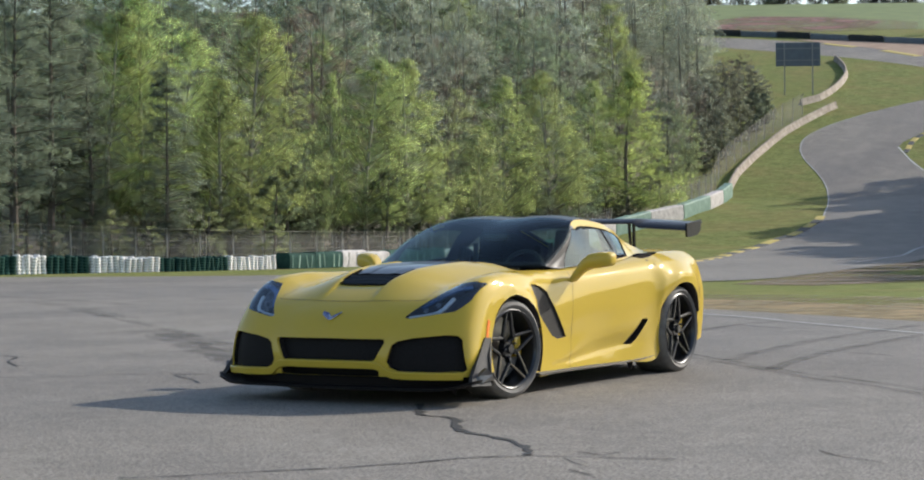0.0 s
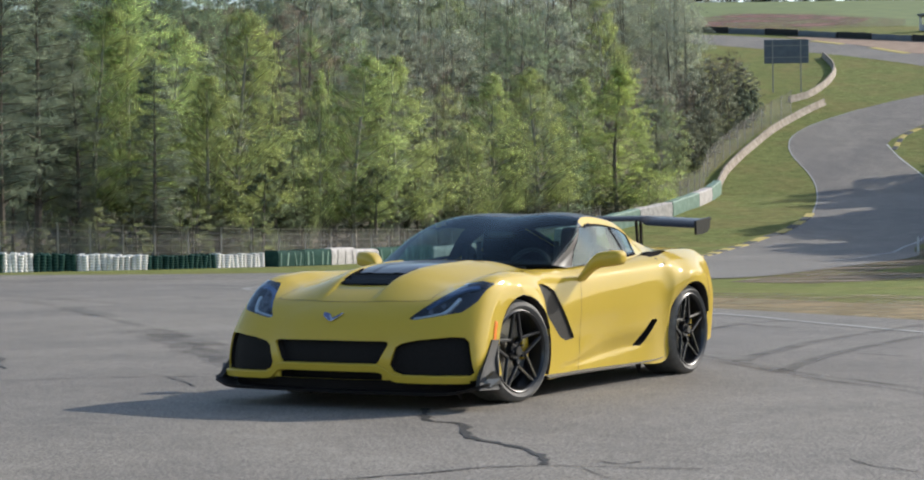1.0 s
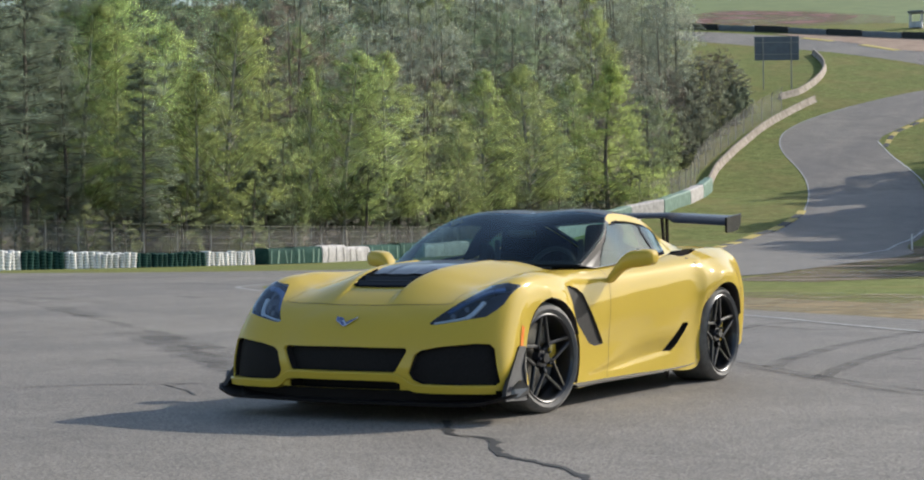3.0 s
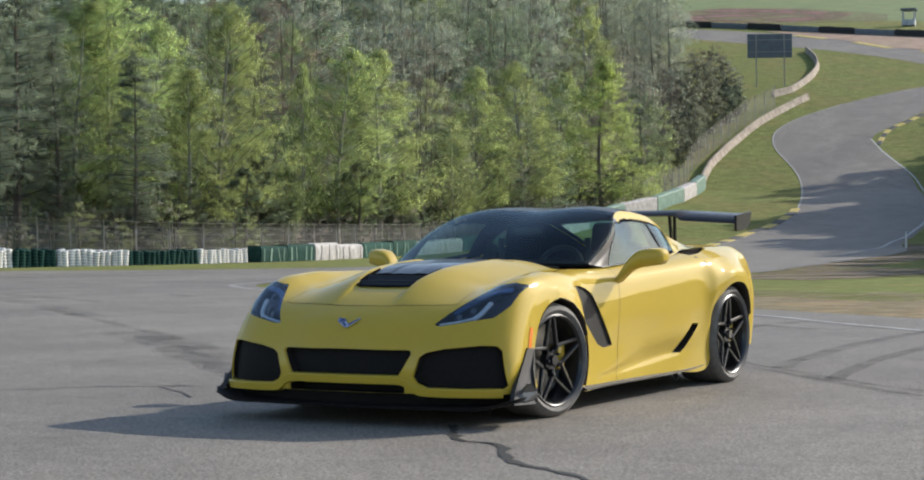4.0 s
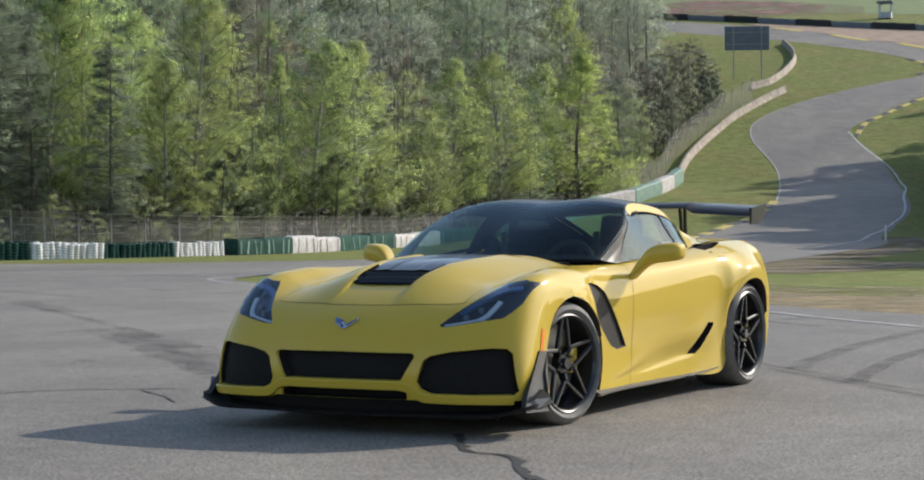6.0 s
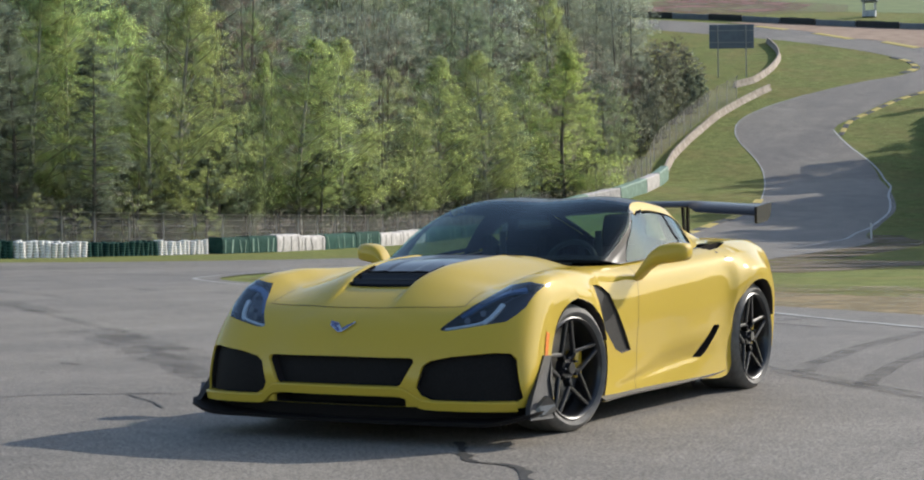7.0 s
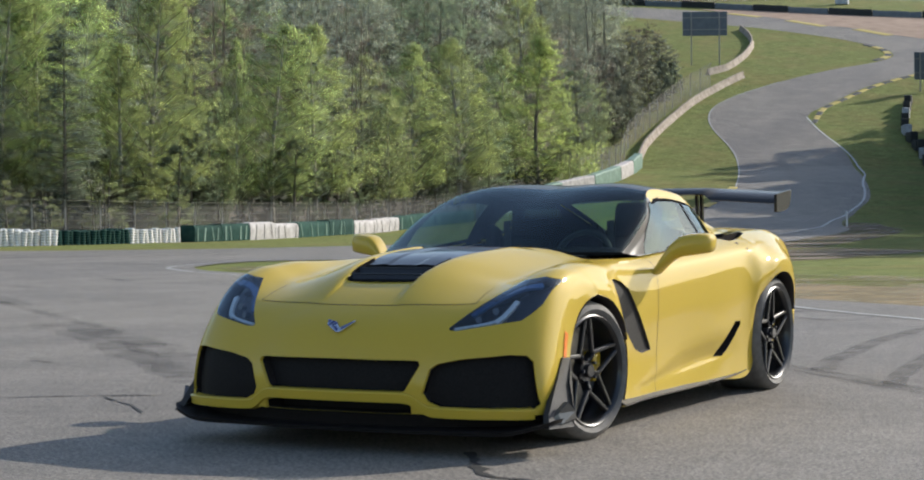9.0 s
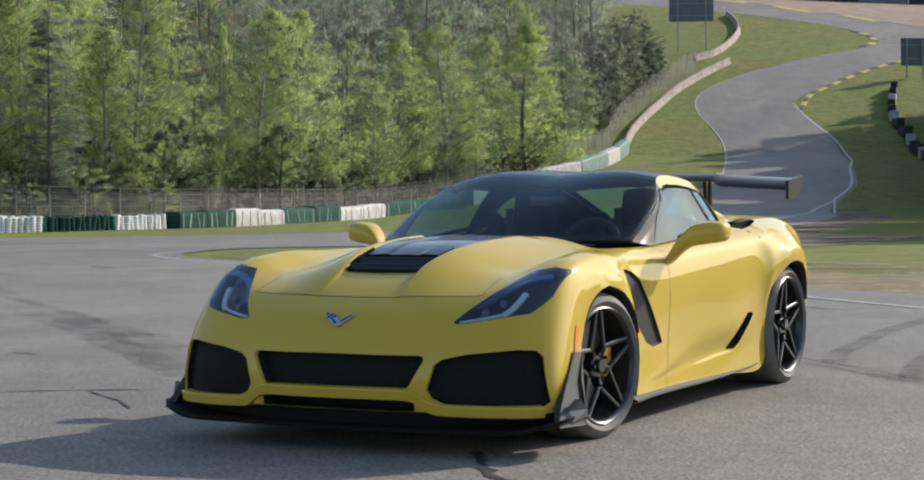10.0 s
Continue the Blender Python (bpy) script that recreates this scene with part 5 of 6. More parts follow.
def concrete_wall(name, line, label, high=.78):
    root = tagged(new(name), label, "wall", kind="structure")
    pts = spline(line, 2.6)
    for p, q in zip(pts, pts[1:]):
        a, c = place(*p), place(*q)
        d = (c - a).normalized()
        s = Vector((-d.y, d.x, 0)).normalized()
        vs = []
        for e in (a + d * .02, c - d * .02):
            for off, z in ((.30, -.1), (.26, .12), (.13, .35), (.09, high), (-.09, high), (-.13, .35), (-.26, .12), (-.30, -.1)):
                vs.append(e + s * off + Vector((0, 0, z)))
        fs = [(k, k + 1, k + 9, k + 8) for k in range(7)] + [tuple(range(7, -1, -1)), tuple(range(8, 16))]
        mesh_ob("wall_segment", vs, fs, CONCRETE, root)
    return root


concrete_wall("wall_lower", [(22.3, 186), (23.9, 193), (26, 199.5), (28.1, 205.5), (32.1, 215), (36.9, 223.8), (40.6, 229.8)], "weathered concrete barrier wall up the slope")
concrete_wall("wall_upper", [(36.6, 231.6), (39.4, 234.9), (43.2, 243.6), (46.1, 253.1), (47.2, 260.8), (47.3, 268)], "weathered concrete barrier wall up the slope")

# dark and grey barrier along the top road
TOP_LINE = spline([(20, 318), (33.8, 309.5), (49, 298.8), (59.2, 292), (70.5, 285.4), (84, 279.5), (96, 274)], 5.6)
for i, (p, q) in enumerate(zip(TOP_LINE, TOP_LINE[1:])):
    dark = i % 2 == 0
    slope_block(p, q, TYRE_BLACK if dark else HAZED_GREY, "black tyre barrier on the hilltop" if dark else "grey covered tyre barrier on the hilltop", .95 if dark else .82)

# barrier inside the right-hand bend
for i, (p, q) in enumerate(zip(*(lambda s: (s, s[1:]))(spline([(44.5, 158), (46.4, 167), (50.0, 187.7), (51.6, 199.7), (56.2, 215.1)], 3.1)))):
    a = math.degrees(math.atan2(q[1] - p[1], q[0] - p[0]))
    m = (p + q) / 2
    wrapped_block(m[0] + .6, m[1], a, np.linalg.norm(q - p) * .96, TYRE_GREYWHITE if i % 3 == 1 else TYRE_BLACK, "white and black tyre barrier on the infield grass" if i % 3 == 1 else "black tyre barrier on the infield grass", 1.1)


def board(u, v, ang, w, h, foot, legs, label):
    t = thing("board_sign", label, "sign", "", turn(ang, u, v))
    bm = bmesh.new()
    box(bm, (w, .12, h), pose(0, 0, foot + h / 2), .02)
    panel = part("panel", bm, HAZED_GREY, t)
    for z in (.25, .75):
        bm = bmesh.new()
        box(bm, (w * .98, .06, .08), pose(0, -.09, foot + h * z))
        part("rail", bm, GALV, panel)
    for x in legs:
        bm = bmesh.new()
        box(bm, (.14, .14, foot + h), pose(x * w, -.16, (foot + h) / 2 - .1), .01)
        part("post", bm, GALV, t)


board(37.6, 239.5, -2, 5.6, 3.0, 3.6, (-.31, .32), "blank grey board on two posts on the grass")
board(60.7, 221.3, 12, 3.4, 3.2, 1.3, (-.3, .3), "dark blank board on posts on the grass")
t = thing("marker_post", "thin white marker post at the track edge", "post", "", turn(0, 27.9, 123.9))
bm = bmesh.new()
cyl(bm, .065, .055, 1.05, pose(0, 0, .5), 10)
part("pole", bm, TYRE_WHITE, t)

# marshal hut on the hilltop
t = thing("marshal_hut", "small pale marshal hut with grey-blue roof on the hilltop", "hut", "", turn(-20, 70.5, 305))
bm = bmesh.new()
box(bm, (2.0, 2.0, 1.0), pose(0, 0, .5), .03)
part("wall", bm, TYRE_GREYWHITE, t)
bm = bmesh.new()
box(bm, (2.5, 2.5, .35), pose(0, 0, 2.6), .08)
part("roof", bm, HAZED_GREY, t)
for sx in (-.9, .9):
    for sy_ in (-.9, .9):
        bm = bmesh.new()
        box(bm, (.16, .16, 1.6), pose(sx, sy_, 1.75))
        part("post", bm, TYRE_GREYWHITE, t)

# debris fences behind the tyres and behind the wall up the slope
def debris_fence(line, label, tall):
    f0 = place(*line[0])
    fence = thing("debris_fence", label, "fence", "", Matrix.Translation(f0))
    feet = [(place(*p) - f0, tall(p[0])) for p in line]
    for w, top in feet:
        bm = bmesh.new()
        bent = [(0, 0, -.1), (0, 0, top), (.03, -.04, top + .14), (.10, -.12, top + .26), (.18, -.22, top + .34), (.28, -.34, top + .4)]
        for a, c in zip(bent, bent[1:]):
            beam(bm, w + Vector(a), w + Vector(c), .05, .05, up=(.3, 1, .1))
        part("post", bm, GALV, fence)
    for share, lift, dx in ((.25, 0, 0), (.475, 0, 0), (.675, 0, 0), (.875, 0, 0), (1, .1, .05), (1, .38, .26)):
        bm = bmesh.new()
        prev = None
        for w, top in feet:
            a = w + Vector((dx, -dx * 1.2, top * share + lift))
            cur = [bm.verts.new(a + Vector(o)) for o in ((0, 0, -.007), (.005, -.005, 0), (0, 0, .007), (-.005, .005, 0))]
            if prev:
                for q in range(4):
                    bm.faces.new((prev[q], prev[(q + 1) % 4], cur[(q + 1) % 4], cur[q]))
            prev = cur
        part("cable", bm, STEEL_DULL, fence)
    vs, fs = [], []
    for i, (w, top) in enumerate(feet):
        vs += [w + Vector((.02, -.03, 0)), w + Vector((.02, -.03, top)), w + Vector((.12, -.15, top + .25)), w + Vector((.28, -.36, top + .4))]
        if i:
            fs += [(4 * i - 4 + q, 4 * i + q, 4 * i + q + 1, 4 * i - 3 + q) for q in range(3)]
    mesh_ob("wire_mesh", vs, fs, WIRE, fence, "fine wire mesh")


# posts stand closer where the fence bends towards the apron
fence_line, gone = [], 9.0
fine = spline([(q[0] - 1.5, q[1] + 1.6) for q in TYRE_LINE + COVERED_LINE[1:]] + [(9, 152)], .1)
for a, b in zip(fine, fine[1:]):
    gone += math.dist(a, b)
    if gone >= np.interp(b[0], (-30, -22, -17, -13, -9), (1.2, 1.4, 1.8, 2.4, 3.2)):
        fence_line.append(b)
        gone = 0
debris_fence(fence_line, "galvanised wire debris fence behind the tyre wall", lambda u: float(np.interp(u, (-24, -19, -13, -5), (2.05, 1.78, 1.6, 1.5))))
debris_fence(spline([(13.5, 163), (17.2, 172), (20.2, 183), (22.0, 192), (24.6, 200), (27.0, 206.5), (31.0, 216), (35.8, 225)], 3.4), "galvanised wire debris fence behind the concrete wall", lambda u: 2.3)

# bare floor of the wood
tagged(drape("forest_floor", [(-50, 76), (-36, 76)] + [(float(np.interp(v, [76, 86, 96, 112, 130, 150, 172, 205, 232], [-33, -24.5, -15.5, -9.5, -4, 5.5, 13.5, 23, 28])), v) for v in (80, 86, 96, 104, 112, 121, 130, 140, 150, 160, 172, 188, 205, 218, 232)] + [(26, 260), (20, 300), (-60, 300), (-70, 150)], LITTER, .03), "dark leaf litter under the trees", "ground", kind="structure")

# hilltop: fresh grass, bare clay, gravel
tagged(drape("hilltop_grass", [(5, 330), (30, 326), (60, 322), (110, 300), (160, 330), (160, 415), (5, 415)], HILL_GRASS, .03), "fresh green grass on the hilltop", "ground", kind="structure")
tagged(drape("bare_hillside", [(27, 322), (34, 340), (46, 360), (62, 356), (74, 336), (70, 318), (52, 312), (38, 316)], DRY_TUFTS, .045), "thin brown grass round the bare clay", "ground", kind="structure")
tagged(drape("clay_patch", [(32, 326), (38, 345), (48.6, 357), (60, 352), (68, 338), (62, 322), (47.4, 316)], CLAY, .06), "bare red clay on the hilltop", "ground", kind="structure")
tagged(drape("gravel_trap", [(46, 297.2), (49.8, 291.4), (53.7, 285.5), (56.9, 280), (60.4, 271.4), (64.1, 268.3), (67.5, 262.3), (70, 259.3), (76, 250), (94, 250), (94, 274), (84, 278.6), (70.5, 284.4), (59.2, 291), (52, 295.8)], GRAVEL, .05), "reddish sandy gravel run-off", "ground", kind="structure")

# cracks and rubber on the asphalt by the car
CRACKS = (([(-0.56, 11.85), (-0.52, 11.15), (-0.38, 10.96), (-0.30, 10.81), (-0.27, 10.26), (-0.19, 10.01), (-0.09, 9.86), (0.01, 9.66), (0.09, 9.35), (0.11, 9.20), (0.12, 8.95)], 0.046),
          ([(-1.80, 8.16), (-1.53, 8.21), (-1.17, 8.37), (-0.84, 8.46), (-0.62, 8.58), (-0.40, 8.69), (-0.17, 8.85), (0.13, 8.90), (0.30, 8.85), (0.53, 8.79), (0.85, 8.71)], 0.02),
          ([(0.38, 9.04), (0.48, 8.94), (0.58, 9.03)], 0.018),
          ([(0.29, 8.80), (0.34, 8.59), (0.40, 8.39)], 0.008),
          ([(0.30, 8.34), (0.40, 8.14)], 0.01),
          ([(-4.05, 14.49), (-3.59, 14.56), (-3.14, 14.71), (-2.30, 14.70)], 0.026),
          ([(-2.66, 14.60), (-2.44, 14.13), (-2.32, 13.74)], 0.016),
          ([(-3.68, 17.48), (-3.46, 17.27)], 0.03),
          ([(-5.96, 35.58), (-5.24, 33.82)], 0.1),
          ([(-4.79, 17.35), (-4.58, 17.05), (-4.51, 16.49), (-4.26, 15.84)], 0.03),
          ([(1.59, 9.06), (1.65, 8.79), (1.81, 8.55)], 0.012))
for i, (line, w) in enumerate(CRACKS):
    tagged(ribbon("asphalt_crack", line, w, CRACK, .024, .06, .55, seed=11 + i), "dark filled crack in the asphalt", "crack", kind="structure")
STAINS = (([(-6.30, 27.7), (-5.32, 25.3), (-4.55, 23.3), (-4.0, 21.9)], 0.16),
          ([(-4.70, 21.42), (-4.26, 21.72), (-3.75, 21.6)], 0.22),
          ([(-4.3, 22.3), (-3.9, 20.9), (-3.5, 20.0), (-3.05, 18.6), (-2.75, 17.7), (-2.4, 16.7), (-2.2, 15.9)], 0.55),
          ([(-3.95, 21.4), (-3.45, 20.2), (-2.95, 18.8), (-2.55, 17.6)], 0.4),
          ([(-3.6, 19.9), (-3.0, 18.1), (-2.5, 16.6), (-2.15, 15.5)], 0.35),
          ([(-8.65, 33.59), (-6.82, 29.32), (-5.29, 25.45)], 0.4),
          ([(-14, 45), (-9.16, 36.65), (-6.11, 30.54)], 0.35),
          ([(-20, 60), (-8, 62), (0, 60)], 0.8),
          ([(-16, 52), (-9, 50), (-6, 47)], 0.5))
for i, (line, w) in enumerate(STAINS):
    tagged(ribbon("rubber_mark", line, w, RUBBER_MARK, .0222 + .0003 * i, .25, .25, seed=31 + i), "faint dark rubber stain on the asphalt", "tyre mark", kind="structure")
SKIDS = (([(1.45, 17.6), (1.71, 16.55), (1.92, 15.72), (2.13, 14.88), (2.36, 14.08), (2.52, 13.74), (2.9, 12.6), (3.3, 11.2)], 0.1),
         ([(1.40, 17.1), (1.66, 16.05), (1.94, 15.16), (2.14, 14.37), (2.36, 13.57), (2.59, 13.06), (2.74, 12.52), (3.1, 11.2), (3.4, 10)], 0.1),
         ([(1.95, 15.7), (2.15, 16.4), (2.44, 17.0), (2.95, 18.2), (3.45, 19.1), (4.13, 20.3), (4.8, 21.4)], 0.17),
         ([(2.15, 14.6), (2.32, 15.15), (2.93, 16.67), (3.34, 17.46), (3.89, 18.47), (4.4, 19.4)], 0.15),
         ([(3.10, 16.6), (3.25, 16.4), (3.48, 16.1)], 0.1),
         ([(2.0, 20.2), (2.25, 20.77), (2.80, 21.97), (3.37, 22.54)], 0.14),
         ([(2.75, 21.9), (3.19, 20.95), (3.55, 20.79)], 0.12))
for i, (line, w) in enumerate(SKIDS):
    tagged(ribbon("skid_mark", line, w, SKID_MARK, .0255 + .0003 * i, .2, .08, seed=61 + i), "thin dark skid mark on the asphalt", "tyre mark", kind="structure")


# ---- trees ----
def limb(bm, a, b, r1, r2, seg=6):
    a, b = Vector(a), Vector(b)
    d = (b - a).normalized()
    x = d.orthogonal().normalized()
    y = d.cross(x)
    r = [[bm.verts.new(c + x * (rr * math.cos(2 * math.pi * k / seg)) + y * (rr * math.sin(2 * math.pi * k / seg))) for k in range(seg)] for c, rr in ((a, r1), (b, r2))]
    for k in range(seg):
        bm.faces.new((r[0][k], r[0][(k + 1) % seg], r[1][(k + 1) % seg], r[1][k]))


def crown_radius(kind, t):
    """Half width of the crown, as a share of the height, at the share t of the crown's height."""
    if kind == "poplar":
        return .275 * (1 - t) ** .52 * min(1, .55 + t * 2.0)
    if kind == "cone":
        return .34 * (1 - t) ** .8 * min(1, .6 + t * 5)
    if kind == "pine":
        return .17 * (1 - .8 * t) * min(1, .35 + 2.5 * t)
    return .30 * math.sin(math.pi * (.12 + .84 * t)) ** .6


def leaf_mesh(p, nrm, size, aspect, leaf, nr):
    """Many small diamond leaves at the points p, lit as the surface nrm that they make up."""
    n = len(p)
    d1 = nr.normal(size=(n, 3))
    d1 /= np.linalg.norm(d1, axis=1, keepdims=True)
    d2 = np.cross(d1, nr.normal(size=(n, 3)))
    d2 /= np.linalg.norm(d2, axis=1, keepdims=True)
    sz = size * nr.uniform(.55, 1.35, size=(n, 1))
    quad = np.stack([p - d1 * sz, p - d2 * sz * aspect, p + d1 * sz, p + d2 * sz * aspect], axis=1).reshape(-1, 3)
    cm = bpy.data.meshes.new("crown")
    cm.vertices.add(4 * n)
    cm.vertices.foreach_set("co", quad.ravel())
    cm.loops.add(4 * n)
    cm.loops.foreach_set("vertex_index", np.arange(4 * n))
    cm.polygons.add(n)
    cm.polygons.foreach_set("loop_start", np.arange(0, 4 * n, 4))
    cm.update(calc_edges=True)
    cm.materials.append(leaf)
    cm.normals_split_custom_set_from_vertices(np.repeat(nrm, 4, axis=0).tolist())
    return cm


def tree_kind(kind, seed, height, base, boughs, per, leaf, size, bark):
    """Trunk and crown meshes of one tree: boughs from the trunk, each ending in a few tufts of leaves."""
    rnd, nr = random.Random(seed), np.random.RandomState(seed)
    bm = bmesh.new()
    lean = Vector((rnd.uniform(-.03, .03), rnd.uniform(-.03, .03), 0)) * height
    bend = Vector((rnd.uniform(-.012, .012), rnd.uniform(-.012, .012), 0)) * height

    def stem(t):
        return lean * t + bend * math.sin(math.pi * t * 1.5) + Vector((0, 0, height * t))
    r0 = height * .010 + .04
    ts = [-.03, .12, .28, .44, .60, .76, .96]
    for a, b in zip(ts, ts[1:]):
        limb(bm, stem(a), stem(b), r0 * (1.05 - max(0, a)), r0 * (1.05 - b))
    pts, out = [], []
    for k in range(boughs):
        t = ((k + rnd.random()) / boughs) ** {"poplar": 1.45, "cone": 1.6, "pine": 1.1}.get(kind, 1.0)
        a = k * 2.399963 + rnd.uniform(-.5, .5)
        reach = crown_radius(kind, t) * height * rnd.uniform(.72, 1.12) * (1 + .16 * math.sin(2 * a + seed))
        tz = base + (1 - base) * t
        rise = {"poplar": .55, "cone": .25, "pine": -.05}.get(kind, .35)
        start = stem(max(base * .75, tz - reach * rise / height - .02))
        tip = stem(min(1, tz)) + Vector((reach * math.cos(a), reach * math.sin(a), rnd.uniform(-.01, .02) * height))
        if k % 2 == 0 or kind == "pine":
            limb(bm, start, tip, r0 * .26 * (1.15 - t), .014, 4)
        tufts = 3 if kind in ("poplar", "cone", "pine") else 4
        for q in range(tufts):
            f = (.62, .86, 1.02, .95)[q] + rnd.uniform(-.14, .06)
            c = start.lerp(tip, f) + Vector((rnd.uniform(-1, 1), rnd.uniform(-1, 1), rnd.uniform(-.5, .8))) * height * (.018 if kind != "oak" else .05)
            big = height * {"poplar": .054, "cone": .056, "pine": .043}.get(kind, .066) * rnd.uniform(.7, 1.3) * (1 - .45 * t)
            n = int(per * rnd.uniform(.6, 1.3))
            d = nr.normal(size=(n, 3))
            d /= np.linalg.norm(d, axis=1, keepdims=True)
            rad = big * nr.uniform(.35, 1.15, size=(n, 1))
            flat = np.array((1.25, 1.25, .42)) if kind == "pine" else np.array((1.1, 1.1, .75))
            pts.append(np.array(c) + d * rad * flat)
            side = Vector((math.cos(a), math.sin(a), .35 + .8 * t)).normalized()
            out.append(d * .42 + np.array(side) * .8 + nr.normal(size=(n, 3)) * .08)
    tm = bpy.data.meshes.new("trunk")
    bm.to_mesh(tm)
    bm.free()
    tm.materials.append(bark)
    p, o = np.concatenate(pts), np.concatenate(out)
    o /= np.linalg.norm(o, axis=1, keepdims=True)
    return tm, leaf_mesh(p, o, size, .6 if kind != "pine" else .3, leaf, nr)


KINDS = {}


def variety(name, label, count, *args):
    KINDS[name] = (label, [tree_kind(args[0], 100 * len(KINDS) + k, *args[1:]) for k in range(count)], args[1])


variety("tulip", "young broadleaf tree in fresh light-green leaf", 4, "poplar", 14.0, .23, 84, 40, LEAF_LIGHT, .155, BARK_PALE)
variety("lime_cone", "light-green conical broadleaf tree in spring leaf", 2, "cone", 12.0, .08, 96, 40, LEAF_LIME, .155, BARK)
variety("yellow_oak", "rounded tree in thin yellow-green spring leaf", 2, "oak", 12.0, .16, 44, 36, LEAF_YELLOW, .158, BARK)
variety("oak", "broad tree in mid-green spring leaf", 3, "oak", 13.0, .20, 46, 34, LEAF_MID, .178, BARK)
variety("pine", "tall dark-green pine with open branches", 3, "pine", 17.0, .20, 76, 30, LEAF_PINE, .255, BARK)
variety("bare", "thin tree in brown bud with few leaves", 2, "oak", 14.0, .2, 40, 20, LEAF_BROWN, .11, BARK)
variety("shrub", "low green undergrowth bush in shade-dark leaf at the wood's edge", 3, "oak", 3.2, 0.0, 18, 14, LEAF_SHADED, .11, BARK)
variety("fresh_shrub", "low bush in fresh green leaf at the wood's edge", 2, "oak", 3.2, 0.0, 20, 18, LEAF_YELLOW, .08, BARK)
variety("blossom", "small tree in white blossom at the wood's edge", 1, "oak", 5.0, .2, 20, 14, BLOSSOM, .09, BARK)
variety("shade_oak", "tall dark-leaved tree beside the track", 2, "oak", 15.0, .12, 48, 16, LEAF_DARK, .44, BARK)
variety("dark_bush", "dark-green rounded bush on the slope", 2, "oak", 7.0, .02, 34, 17, LEAF_GREY, .225, BARK)
variety("evergreen_bush", "very dark evergreen bush on the slope", 2, "oak", 5.0, .0, 30, 24, LEAF_PINE, .2, BARK)
# the same kinds in fewer, larger leaves, for trees deep in the wood
variety("tulip_far", "broadleaf tree in fresh light-green leaf within the wood", 2, "poplar", 14.0, .2, 56, 17, LEAF_LIGHT, .24, BARK_PALE)
variety("oak_far", "broad tree in mid-green spring leaf within the wood", 3, "oak", 15.0, .22, 38, 16, LEAF_MID, .26, BARK)
variety("olive_far", "broad tree in thin grey-green leaf, blued for haze, within the wood", 3, "oak", 15.0, .2, 38, 16, LEAF_HAZY_OLIVE, .255, BARK)
variety("pine_far", "tall dark-green pine within the wood", 2, "pine", 17.0, .22, 44, 14, LEAF_PINE, .36, BARK)
variety("bare_far", "brown budding tree within the wood", 2, "oak", 14.0, .2, 34, 13, LEAF_BROWN, .17, BARK)
trnd = random.Random(77)
NAMES = {"pine": "pine_tree", "pine_far": "pine_tree", "shrub": "bush", "fresh_shrub": "bush", "dark_bush": "bush", "evergreen_bush": "bush"}


def plant(kind, u, v, height, wide=1.0):
    label, meshes, h = KINDS[kind]
    tm, cm = trnd.choice(meshes)
    s = height / h
    p = place(u, v)
    t = thing(NAMES.get(kind, "tree"), label, "bush" if NAMES.get(kind) == "bush" else "tree", "trees of the wood")
    t.matrix_world = pose(p.x, p.y, p.z - .05, 0, 0, trnd.uniform(0, 360)) @ Matrix.Diagonal((s * wide * trnd.uniform(.93, 1.08), s * wide * trnd.uniform(.93, 1.08), s, 1))
    for n, me in (("trunk", tm), ("crown", cm)):
        o = new(n, me)
        o.parent = t


def edge_u(v):
    """Where the wood ends, across the view, at the distance v."""
    return float(np.interp(v, [60, 72, 80, 86, 90, 96, 105, 112, 121, 130, 140, 150, 160, 172, 186, 205, 215, 232, 260, 330], [-52, -37, -29, -24, -19, -15, -11, -9, -6, -3.5, 1.5, 6, 11, 14.5, 18.5, 24, 28, 29, 27, 22]))


